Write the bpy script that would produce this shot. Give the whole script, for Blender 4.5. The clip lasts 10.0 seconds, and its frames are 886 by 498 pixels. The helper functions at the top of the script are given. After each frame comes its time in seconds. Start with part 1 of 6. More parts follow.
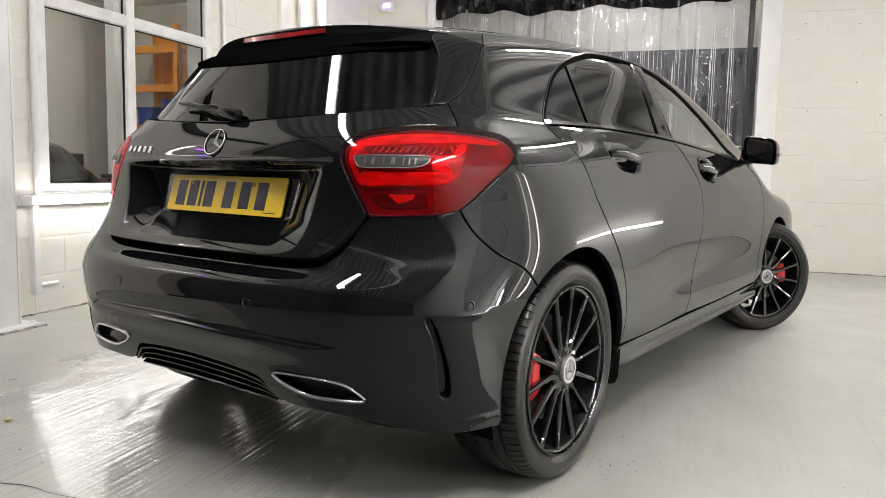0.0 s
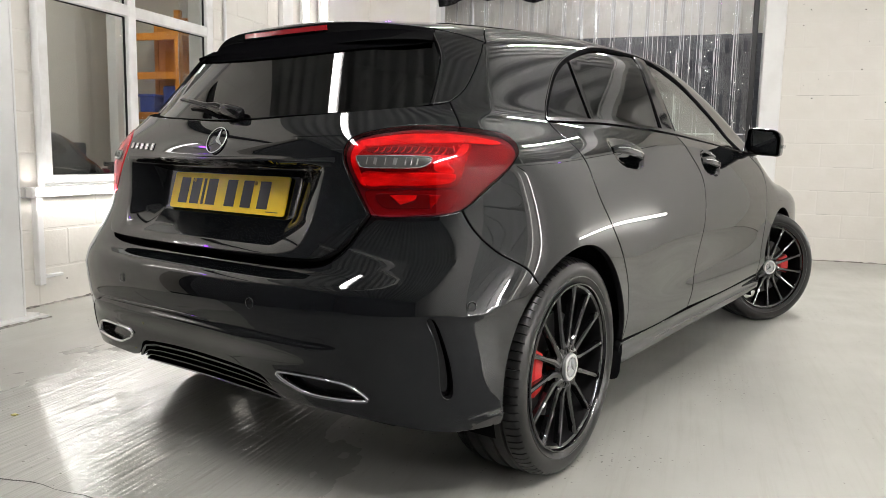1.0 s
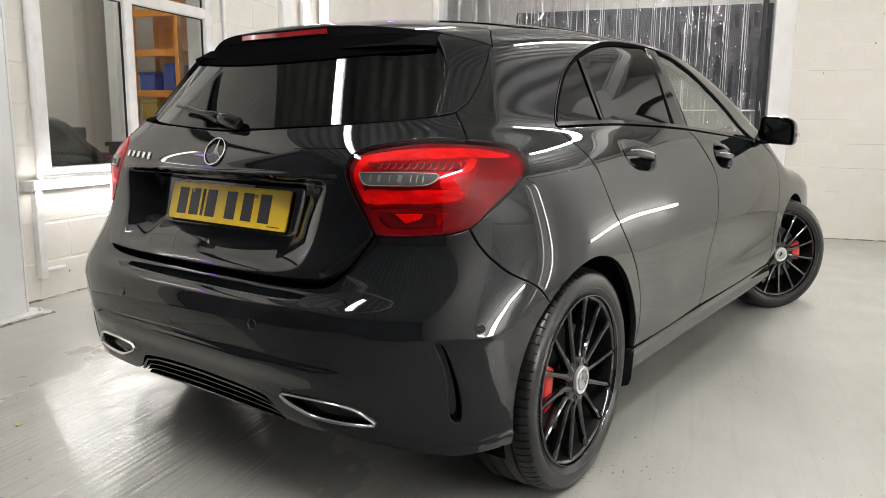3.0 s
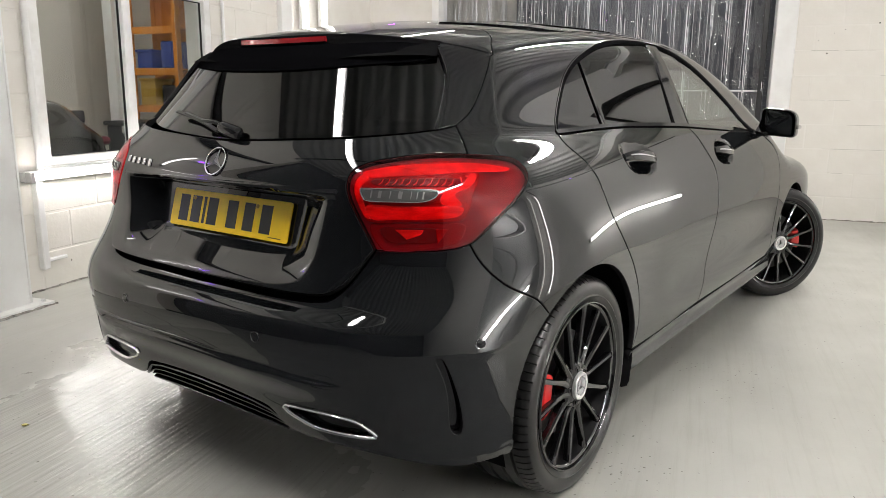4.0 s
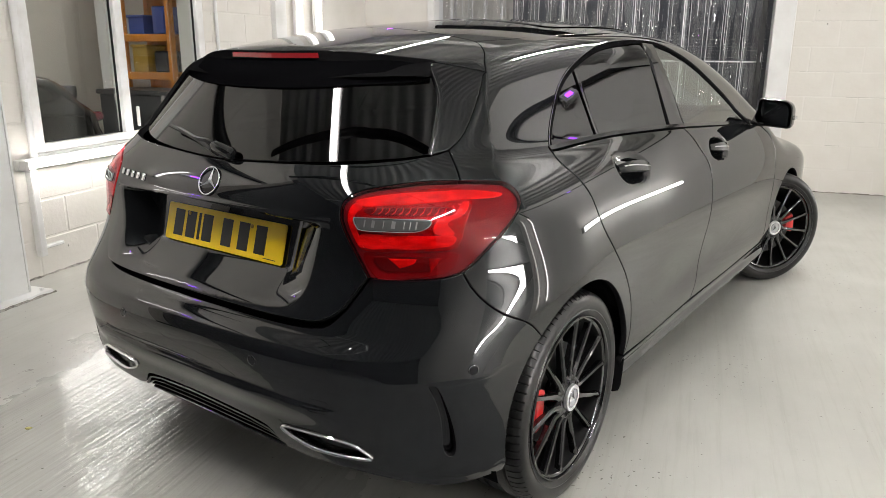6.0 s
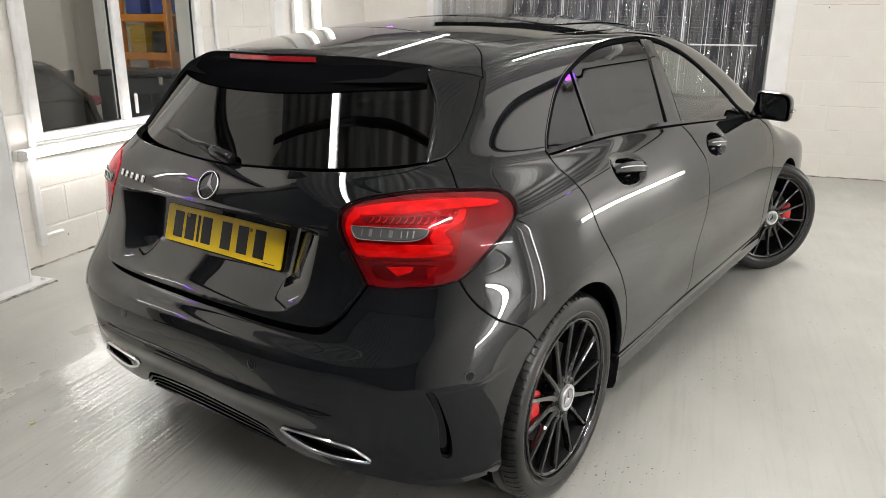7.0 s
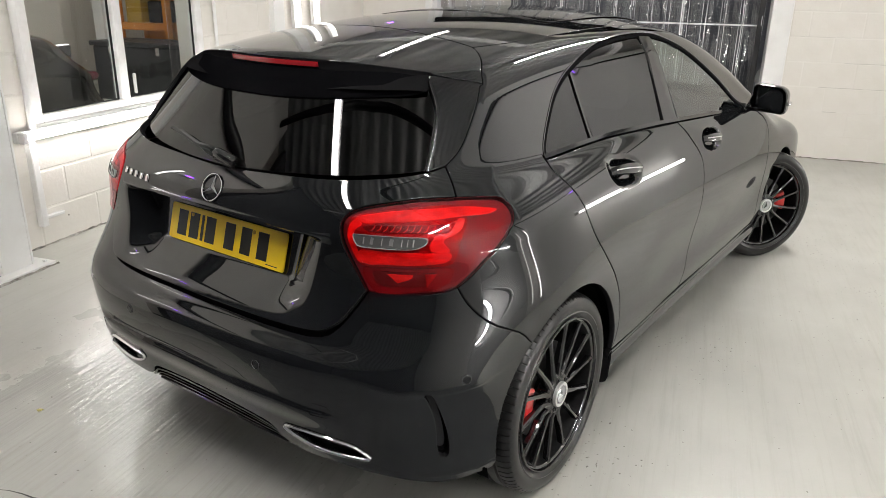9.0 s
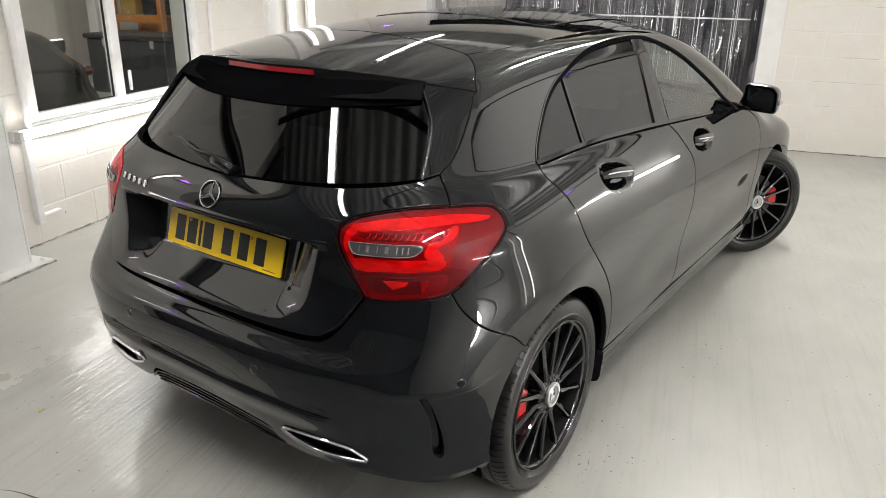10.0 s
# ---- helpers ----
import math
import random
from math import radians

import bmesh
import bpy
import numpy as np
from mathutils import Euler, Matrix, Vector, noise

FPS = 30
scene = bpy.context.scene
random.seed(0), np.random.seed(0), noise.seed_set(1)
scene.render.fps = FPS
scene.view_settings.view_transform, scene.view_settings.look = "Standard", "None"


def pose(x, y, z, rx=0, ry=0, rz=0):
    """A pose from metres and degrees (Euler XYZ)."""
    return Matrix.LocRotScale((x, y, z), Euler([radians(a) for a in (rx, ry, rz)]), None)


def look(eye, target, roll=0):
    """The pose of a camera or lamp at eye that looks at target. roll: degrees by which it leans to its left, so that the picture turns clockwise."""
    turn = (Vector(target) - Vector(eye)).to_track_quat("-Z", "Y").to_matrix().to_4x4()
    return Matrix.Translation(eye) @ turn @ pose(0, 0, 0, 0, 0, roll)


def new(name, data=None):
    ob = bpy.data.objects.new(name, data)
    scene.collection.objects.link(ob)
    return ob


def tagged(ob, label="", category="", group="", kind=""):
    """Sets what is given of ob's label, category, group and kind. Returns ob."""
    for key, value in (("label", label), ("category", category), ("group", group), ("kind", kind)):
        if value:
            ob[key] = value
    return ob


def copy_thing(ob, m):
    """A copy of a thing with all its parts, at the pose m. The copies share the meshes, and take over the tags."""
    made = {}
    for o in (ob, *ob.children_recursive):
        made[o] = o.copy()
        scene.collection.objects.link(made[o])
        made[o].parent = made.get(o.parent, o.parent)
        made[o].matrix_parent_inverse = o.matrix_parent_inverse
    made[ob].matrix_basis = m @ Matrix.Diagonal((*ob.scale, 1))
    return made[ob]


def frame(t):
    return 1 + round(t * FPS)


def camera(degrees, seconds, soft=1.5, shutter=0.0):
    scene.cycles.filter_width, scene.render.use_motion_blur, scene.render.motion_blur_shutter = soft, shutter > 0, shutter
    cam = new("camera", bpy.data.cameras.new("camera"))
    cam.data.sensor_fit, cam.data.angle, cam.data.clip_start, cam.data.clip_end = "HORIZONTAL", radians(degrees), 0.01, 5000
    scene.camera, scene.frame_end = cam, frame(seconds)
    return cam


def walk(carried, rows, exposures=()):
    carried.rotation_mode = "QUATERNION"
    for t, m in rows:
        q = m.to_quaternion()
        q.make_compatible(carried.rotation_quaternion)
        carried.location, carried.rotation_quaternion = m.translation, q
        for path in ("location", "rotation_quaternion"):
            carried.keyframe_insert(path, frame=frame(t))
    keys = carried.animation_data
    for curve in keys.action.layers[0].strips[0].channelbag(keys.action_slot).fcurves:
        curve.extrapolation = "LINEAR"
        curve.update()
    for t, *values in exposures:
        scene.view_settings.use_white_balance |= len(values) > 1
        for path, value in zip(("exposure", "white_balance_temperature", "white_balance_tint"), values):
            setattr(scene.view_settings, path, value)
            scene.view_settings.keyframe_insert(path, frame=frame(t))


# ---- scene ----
cam = camera(62.3, 10.0, soft=0.6)
PATH = [
    (0, (1.774, -1.918, 0.887), (0.616, -0.301, 0.679), 1.3),
    (0.5, (1.774, -1.915, 0.905), (0.615, -0.301, 0.676), 1.3),
    (1, (1.774, -1.916, 0.926), (0.613, -0.307, 0.676), 1.2),
    (1.5, (1.769, -1.909, 0.94), (0.606, -0.304, 0.674), 1.0),
    (2, (1.753, -1.888, 0.964), (0.588, -0.287, 0.683), 0.7),
    (2.5, (1.733, -1.868, 0.997), (0.568, -0.27, 0.694), 0.6),
    (4, (1.716, -1.852, 1.145), (0.561, -0.271, 0.733), 0.5),
    (4.5, (1.716, -1.852, 1.201), (0.566, -0.277, 0.754), 0.2),
    (5, (1.714, -1.844, 1.242), (0.568, -0.275, 0.768), 0.2),
    (5.5, (1.71, -1.834, 1.279), (0.571, -0.268, 0.78), 0.3),
    (7, (1.714, -1.821, 1.399), (0.594, -0.274, 0.808), 0.4),
    (7.5, (1.718, -1.833, 1.431), (0.602, -0.291, 0.816), 0.5),
    (8, (1.719, -1.837, 1.456), (0.609, -0.3, 0.819), 0.6),
    (8.5, (1.716, -1.838, 1.483), (0.613, -0.304, 0.826), 0.8),
    (9, (1.718, -1.84, 1.511), (0.623, -0.309, 0.836), 1.0),
    (9.5, (1.726, -1.848, 1.542), (0.639, -0.316, 0.854), 1.0),
    (10, (1.732, -1.855, 1.568), (0.653, -0.325, 0.865), 1.0),
]
walk(cam, [(t, look(eye, target, roll)) for t, eye, target, roll in PATH])

# ---- world and light ----
world = bpy.data.worlds.new("world")
scene.world = world
world.use_nodes = True
world.node_tree.nodes["Background"].inputs[0].default_value = (0.24, 0.25, 0.27, 1)
world.node_tree.nodes["Background"].inputs[1].default_value = 0.1
scene.view_settings.exposure = 0.0
TUBE_POWER, DIM_TUBE_POWER, BACK_FILL_POWER, LOW_POWER, UPRIGHT_POWER, NEXT_POWER, RIGHT_POWER, TAIL_POWER = 345.0, 27.0, 82.0, 17.0, 5.0, 85.0, 38.0, 42.0
ROOM = pose(0, 0, 0, 0, 0, 17)  # the garage stands 17 degrees off the car's axis

# ---- materials ----
def principled(name, colour, rough=0.5, metal=0.0, **more):
    m = bpy.data.materials.new(name)
    m.use_nodes = True
    b = m.node_tree.nodes["Principled BSDF"]
    b.inputs["Base Color"].default_value = (*colour, 1)
    b.inputs["Roughness"].default_value = rough
    b.inputs["Metallic"].default_value = metal
    for k, v in more.items():
        b.inputs[k.replace("_", " ")].default_value = v
    return m


def node(m, kind, **inputs):
    n = m.node_tree.nodes.new(kind)
    for k, v in inputs.items():
        n.inputs[k.replace("_", " ")].default_value = v
    return n


def link(m, a, out, b, into):
    m.node_tree.links.new(a.outputs[out], b.inputs[into])


def ramp(m, stops):
    n = m.node_tree.nodes.new("ShaderNodeValToRGB")
    for i, (at, c) in enumerate(stops):
        e = n.color_ramp.elements[i] if i < 2 else n.color_ramp.elements.new(at)
        e.position = at
        e.color = (*c, 1) if len(c) == 3 else c
    return n


def noise_map(m, scale, detail=4, stretch=(1, 1, 1), rough=0.55):
    """Noise over object space, drawn out by stretch."""
    t = node(m, "ShaderNodeTexCoord")
    p = node(m, "ShaderNodeMapping")
    p.inputs["Scale"].default_value = stretch
    link(m, t, "Object", p, "Vector")
    n = node(m, "ShaderNodeTexNoise", Scale=scale, Detail=detail, Roughness=rough)
    link(m, p, "Vector", n, "Vector")
    return n


def vary(m, noise_node, a, b, lo=0.3, hi=0.7, socket="Base Color"):
    r = ramp(m, [(lo, a), (hi, b)])
    link(m, noise_node, "Fac", r, "Fac")
    link(m, r, "Color", m.node_tree.nodes["Principled BSDF"], socket)
    return r


def bump(m, noise_node, strength, distance, out="Fac"):
    b = node(m, "ShaderNodeBump", Strength=strength, Distance=distance)
    link(m, noise_node, out, b, "Height")
    link(m, b, "Normal", m.node_tree.nodes["Principled BSDF"], "Normal")
    return b


def glow(name, colour, strength):
    m = principled(name, colour)
    b = m.node_tree.nodes["Principled BSDF"]
    b.inputs["Emission Color"].default_value = (*colour, 1)
    b.inputs["Emission Strength"].default_value = strength
    return m


def pane(name, tint, gloss=1.0, low=0.045, rough=0.0):
    """Thin glass: tinted sight through it, more gloss at a grazing look."""
    m = bpy.data.materials.new(name)
    m.use_nodes = True
    t = m.node_tree
    t.nodes.clear()
    out = node(m, "ShaderNodeOutputMaterial")
    f = node(m, "ShaderNodeLayerWeight", Blend=0.5)
    p = node(m, "ShaderNodeMath")
    p.operation = "POWER"
    p.inputs[1].default_value = 5.0
    q = node(m, "ShaderNodeMath")
    q.operation = "MULTIPLY_ADD"
    q.inputs[1].default_value, q.inputs[2].default_value = 1 - low, low
    t.links.new(f.outputs["Facing"], p.inputs[0])
    t.links.new(p.outputs[0], q.inputs[0])
    c = node(m, "ShaderNodeBsdfTransparent", Color=(*tint, 1))
    g = node(m, "ShaderNodeBsdfGlossy", Color=(gloss, gloss, gloss, 1), Roughness=rough)
    x = node(m, "ShaderNodeMixShader")
    t.links.new(q.outputs[0], x.inputs[0])
    t.links.new(c.outputs[0], x.inputs[1])
    t.links.new(g.outputs[0], x.inputs[2])
    t.links.new(x.outputs[0], out.inputs["Surface"])
    return m


PAINT = principled("black_paint", (0.005, 0.0056, 0.0064), 0.5, Specular_IOR_Level=0.0, Coat_Weight=1.0, Coat_Roughness=0.006, Coat_IOR=1.6)
GLOSS = principled("gloss_black_plastic", (0.006, 0.0062, 0.007), 0.06)
TRIM = principled("black_trim", (0.012, 0.012, 0.013), 0.45)
UNDER = principled("underbody_and_gap_black", (0.008, 0.008, 0.0085), 0.9, Specular_IOR_Level=0.0)
CHROME = principled("chrome", (0.75, 0.75, 0.76), 0.08, 1.0)
STEEL = principled("brake_steel", (0.055, 0.055, 0.054), 0.4, 1.0)
# copy of the rim's black, with the shade behind the spokes darkened in
BARREL = principled("rim_barrel_shaded", (0.004, 0.004, 0.0043), 0.6, Specular_IOR_Level=0.15)
RIM = principled("gloss_black_rim", (0.006, 0.006, 0.0065), 0.4, Specular_IOR_Level=0.0, Coat_Weight=1.0, Coat_Roughness=0.012, Coat_IOR=1.7)
CALIPER = principled("red_caliper", (0.55, 0.012, 0.01), 0.3, Coat_Weight=0.5)
TYRE = principled("tyre_rubber", (0.018, 0.018, 0.018), 0.3, Specular_IOR_Level=0.45)
vary(TYRE, noise_map(TYRE, 30), (0.006, 0.006, 0.006), (0.012, 0.012, 0.0118))
YELLOW = principled("plate_yellow", (0.97, 0.66, 0.006), 0.4, Coat_Weight=0.25)
PLATE_INK = principled("plate_ink", (0.015, 0.014, 0.012), 0.35)
SEAT = principled("seat_black", (0.012, 0.012, 0.013), 0.7)
LINING = principled("roof_lining", (0.09, 0.09, 0.09), 0.9)
GLASS_DARK = pane("privacy_glass", (0.009, 0.0095, 0.01), 1.0, 0.037)
GLASS_CLEAR = pane("clear_glass", (0.80, 0.88, 0.83), 1.0, 0.06)
GLASS_FRONT = pane("front_side_glass", (0.80, 0.88, 0.83), 1.0, 0.14)
GLASS_WINDOW = pane("window_glass", (0.86, 0.88, 0.87))
LENS_RED = pane("red_lens", (0.94, 0.15, 0.19), 0.9, 0.06)
LENS_WHITE = pane("white_lens", (0.85, 0.85, 0.86), 0.9)
LAMP_RED = principled("red_reflector", (0.95, 0.06, 0.05), 0.3, Coat_Weight=1.0)
vary(LAMP_RED, noise_map(LAMP_RED, 42, 3, (0.5, 0.5, 1.6)), (0.70, 0.035, 0.03), (0.98, 0.09, 0.075), 0.38, 0.62)
bump(LAMP_RED, noise_map(LAMP_RED, 90, 2), 0.3, 0.002)
LAMP_MID = principled("red_inner_lens", (0.42, 0.022, 0.03), 0.25, Coat_Weight=1.0)
vary(LAMP_MID, noise_map(LAMP_MID, 60, 3), (0.22, 0.012, 0.017), (0.42, 0.026, 0.034))
LAMP_BRIGHT = principled("clear_lens_depth", (0.10, 0.098, 0.098), 0.12, 0.3, Coat_Weight=1.0)
WIPER = principled("wiper_black", (0.008, 0.008, 0.0085), 0.35, Specular_IOR_Level=0.25)
FRIT = principled("black_ceramic_band", (0.003, 0.003, 0.0035), 0.6, Specular_IOR_Level=0.0)
LAMP_GLINT = principled("lamp_glint", (0.98, 0.34, 0.30), 0.4)
LAMP_DEEP = principled("lamp_depth", (0.20, 0.03, 0.05), 0.2, Coat_Weight=0.6)
LAMP_DARK = principled("lamp_housing", (0.17, 0.07, 0.10), 0.3)
LAMP_SLOT = principled("lamp_slot", (0.10, 0.012, 0.018), 0.3)
MIRROR = principled("mirror_glass", (0.8, 0.82, 0.82), 0.01, 1.0)

# ---- the car's surface: one smooth form on which all its panels lie ----
def curve1(knots):
    """A smooth curve through the knots (a, b), with no jump in its bend, held flat past its ends."""
    ka = np.array([k[0] for k in knots], float)
    kb = np.array([k[1] for k in knots], float)
    n, h = len(ka), np.diff(ka)
    m = np.eye(n)
    r = np.zeros(n)
    for i in range(1, n - 1):
        m[i, i - 1:i + 2] = h[i - 1], 2 * (h[i - 1] + h[i]), h[i]
        r[i] = 6 * ((kb[i + 1] - kb[i]) / h[i] - (kb[i] - kb[i - 1]) / h[i - 1])
    bend = np.linalg.solve(m, r)

    def value(a):
        a = np.clip(np.asarray(a, float), ka[0], ka[-1])
        i = np.clip(np.searchsorted(ka, a) - 1, 0, n - 2)
        u, w, g = a - ka[i], ka[i + 1] - a, ka[i + 1] - ka[i]
        return (bend[i] * w ** 3 + bend[i + 1] * u ** 3) / (6 * g) + (kb[i] / g - bend[i] * g / 6) * w + (kb[i + 1] / g - bend[i + 1] * g / 6) * u
    return value


def smax(a, b, k):
    h = np.maximum(k - np.abs(a - b), 0) / k
    return np.maximum(a, b) + h * h * k / 4


TAIL = curve1([(0.15, -0.58), (0.3, -0.665), (0.45, -0.7), (0.6, -0.7), (0.68, -0.655), (0.78, -0.615), (0.9, -0.595),
               (0.97, -0.57), (1.03, -0.525), (1.1, -0.475), (1.2, -0.4), (1.3, -0.325), (1.45, -0.21)])
SPINE = curve1([(-0.8, 1.17), (-0.3, 1.315), (0.3, 1.404), (0.9, 1.433), (1.5, 1.4), (2.0, 1.23),
                (2.5, 1.0), (2.95, 0.925), (3.4, 0.78), (3.7, 0.6)])
SQUARE = curve1([(0.2, 4.1), (0.4, 3.75), (0.62, 3.65), (0.8, 3.5), (1.0, 4.2), (1.25, 4.4), (1.45, 4.4)])


def side(y, z):
    """Half the car's width: flank below the belt, leaning glass above it, with the creases that the doors carry."""
    b = 0.884 - 0.46 * np.maximum(z - 0.62, 0) ** 2 - (0.9 - 0.65 / (1 + np.exp((y + 0.02) / 0.06))) * np.maximum(0.45 - z, 0) ** 2
    mid = 1 / (1 + np.exp(-(y - 0.7) / 0.12)) / (1 + np.exp((y - 2.3) / 0.1))
    b = b - 0.023 * mid * np.exp(-((z - 0.48 - 0.02 * (y - 1.5)) / 0.15) ** 2) + 0.004 * mid * np.exp(-((z - 0.40) / 0.05) ** 2)  # undercut below the shoulder
    b = b + 0.010 * np.exp(-((y + 0.06) / 0.24) ** 2 - ((z - 0.68) / 0.115) ** 2)  # haunch over the rear wheel
    d = z - 1.04
    g = 0.79 - 0.078 * np.maximum(1 - y, 0) - 0.9 * d + 0.4 * np.sqrt(d * d + 0.0003)
    return -smax(-b, -g, 0.045)


def body(x, y, z):
    """Below nought inside the car, nought on its skin."""
    x = np.abs(x)
    w = np.maximum(side(y, z), 0.05)
    n = SQUARE(z)
    back = np.maximum(0.15 - y, 0) / (0.15 - TAIL(z))
    fore = np.maximum(y - 2.75, 0) / (0.8 - 0.25 * np.maximum(z - 0.6, 0))
    around = ((x / w) ** n + back ** n + fore ** n) ** (1 / n) - 1
    top = (z - SPINE(y) + 0.075 * (x / 0.6) ** 2) * 0.95
    f = smax(around * 0.8, top, 0.065)
    return smax(f, 0.17 - z, 0.04)


CORE = np.array((0.0, 0.7, 0.72))


def skin(way, start=CORE):
    """Where rays from the car's core meet its skin."""
    way = np.asarray(way, float)
    way = way / np.linalg.norm(way, axis=-1, keepdims=True)
    lo, hi = np.full(way.shape[:-1], 0.03), np.full(way.shape[:-1], 4.0)
    for _ in range(40):
        mid = (lo + hi) / 2
        p = start + way * mid[..., None]
        inside = body(p[..., 0], p[..., 1], p[..., 2]) < 0
        lo, hi = np.where(inside, mid, lo), np.where(inside, hi, mid)
    return start + way * lo[..., None]


def skin_normal(p):
    e = 1e-4
    g = np.stack([body(*(p + e * d).T) - body(*(p - e * d).T) for d in np.eye(3)], -1)
    return g / np.linalg.norm(g, axis=-1, keepdims=True)


def mesh_of(name, verts, faces, material, smooth=True):
    me = bpy.data.meshes.new(name)
    me.from_pydata([tuple(v) for v in verts], [], faces)
    me.materials.append(material)
    if smooth:
        me.polygons.foreach_set("use_smooth", [True] * len(me.polygons))
    me.update()
    return me

# ---- lines on the car's skin, as degrees round and above its core ----
LAMP_IN = [(24.3, 2.5), (22.8, 4.9), (21.4, 7.4), (21.0, 8.8), (21.3, 10.1), (22.9, 11.1), (25.8, 11.8), (29.3, 12.4), (33.4, 12.7)]
LAMP_OUT = [(33.4, 12.7), (37.0, 12.8), (39.0, 12.6), (40.2, 11.6), (40.5, 10.3), (39.8, 9.0), (38.3, 7.2), (36.7, 5.7), (34.9, 4.0), (33.8, 3.2)]
LAMP_LOW = [(33.8, 3.2), (32.3, 2.8), (30.4, 2.6), (27.6, 2.5), (24.3, 2.5)]
GATE_SIDE = [(31.9, 16.3), (32.9, 14.2), (33.4, 12.7)]
HATCH_SIDE = [(36.4, 28.1), (36.1, 26.1), (35.0, 22.2), (33.6, 18.5), (31.9, 16.3)]
SEAM = [(33.8, 3.2), (34.6, 1.8), (35.6, 0.6), (36.7, -0.4), (38.2, -1.5), (41.3, -3.3), (43.2, -4.6)]
GATE_LOW = [(6.6, -2.8), (14.3, -2.7), (18.6, -2.5), (20.1, -2.1), (21.6, -0.9), (22.8, 0.5), (24.3, 2.5)]
GLASS_LOW = [(-0.2, 13.5), (10.2, 13.8), (18.6, 14.0), (25.3, 14.6), (29.8, 15.5), (31.9, 16.3)]
GLASS_EDGE = [(29.8, 15.5), (30.2, 18.4), (30.5, 22.0), (30.3, 24.0), (28.9, 27.5)]
SPOILER_SEAM = [(28.7, 28.6), (32.6, 28.5), (37.0, 28.7)]
SPOILER_EDGE = [(2.4, 30.3), (9.4, 30.2), (18.8, 29.9), (28.6, 29.0)]
EXHAUST = [(14.7, -13.9), (18.8, -13.4), (22.6, -13.5), (24.4, -14.2), (25.2, -15.1), (22.4, -15.4), (18.8, -15.5), (16.7, -14.8)]
FIN = [(30.7, -6.9), (31.6, -8.8), (32.1, -11.1), (32.2, -14.4), (32.9, -15.1), (33.4, -14.8), (33.2, -12.4), (32.4, -9.5), (31.6, -7.3)]

from mathutils.geometry import delaunay_2d_cdt
# ---- tools for panels that lie on the car's skin ----
def sph(uv):
    """Degrees round (from the rear, to the right) and above the core, to places on the skin."""
    a, e = np.radians(uv[:, 0]), np.radians(uv[:, 1])
    return skin(np.stack([np.sin(a) * np.cos(e), -np.cos(a) * np.cos(e), np.sin(e)], -1))


def flank(uv):
    """y and z to places on the right flank."""
    start = np.stack([np.zeros(len(uv)), uv[:, 0], uv[:, 1]], -1)
    return skin(np.tile((1.0, 0.0, 0.0), (len(uv), 1)), start)


def crown(uv):
    """x and y to places on the skin's top."""
    start = np.stack([uv[:, 0], uv[:, 1], np.full(len(uv), 0.6)], -1)
    return skin(np.tile((0.0, 0.0, 1.0), (len(uv), 1)), start)


def to_sph(p):
    q = np.asarray(p, float) - CORE
    return np.stack([np.degrees(np.arctan2(q[:, 0], -q[:, 1])), np.degrees(np.arctan2(q[:, 2], np.hypot(q[:, 0], q[:, 1])))], -1)


METRE = {sph: 1 / 0.021, flank: 1.0, crown: 1.0}


def spline(points, step):
    """A smooth line through the points, sampled about every step."""
    p = np.asarray(points, float)
    if len(p) == 2:
        n = max(1, int(np.linalg.norm(p[1] - p[0]) / step))
        return p[0] + (p[1] - p[0]) * np.linspace(0, 1, n + 1)[:, None]
    q = np.vstack([2 * p[0] - p[1], p, 2 * p[-1] - p[-2]])
    out = []
    for i in range(1, len(q) - 2):
        a, b, c, d = q[i - 1:i + 3]
        n = max(1, int(round(np.linalg.norm(c - b) / step)))
        u = (np.arange(n) / n)[:, None]
        out.append(0.5 * (2 * b + (c - a) * u + (2 * a - 5 * b + 4 * c - d) * u ** 2 + (3 * b - a - 3 * c + d) * u ** 3))
    return np.vstack(out + [p[-1:]])


def ring(step, *segments):
    """A closed loop out of smooth pieces that meet in corners."""
    out = []
    for s in segments:
        line = spline(s, step) if len(s) > 1 else np.asarray(s, float)
        if out and np.linalg.norm(out[-1][-1] - line[0]) < step * 0.35:
            line = line[1:]
        out.append(line)
    loop = np.vstack(out)
    return loop[:-1] if np.linalg.norm(loop[0] - loop[-1]) < step * 0.35 else loop


def round_loop(points, step):
    """A closed smooth loop through the points."""
    p = np.asarray(points, float)
    n = len(p)
    return spline(np.vstack([p, p[:1]]), step)[:-1] if n < 4 else spline(np.vstack([p[-1:], p, p[:2]]), step)[_skip(p, step):_skip(p, step) + _count(p, step)]


def _skip(p, step):
    return max(1, int(round(np.linalg.norm(p[0] - p[-1]) / step)))


def _count(p, step):
    q = np.vstack([p, p[:1]])
    return sum(max(1, int(round(np.linalg.norm(b - a) / step))) for a, b in zip(q[:-1], q[1:]))


def area(loop):
    x, y = loop.T
    return 0.5 * np.sum(x * np.roll(y, -1) - np.roll(x, -1) * y)


def inset(loop, d):
    """Moves a counter-clockwise loop inwards by d."""
    a, b = np.roll(loop, 1, 0), np.roll(loop, -1, 0)
    n1 = np.stack([-(loop - a)[:, 1], (loop - a)[:, 0]], -1)
    n2 = np.stack([-(b - loop)[:, 1], (b - loop)[:, 0]], -1)
    n1 /= np.linalg.norm(n1, axis=1, keepdims=True) + 1e-12
    n2 /= np.linalg.norm(n2, axis=1, keepdims=True) + 1e-12
    m = n1 + n2
    m /= np.linalg.norm(m, axis=1, keepdims=True) + 1e-9
    c = np.clip(np.sum(m * n1, 1), 0.5, 1)
    return loop + m * (d / c)[:, None]


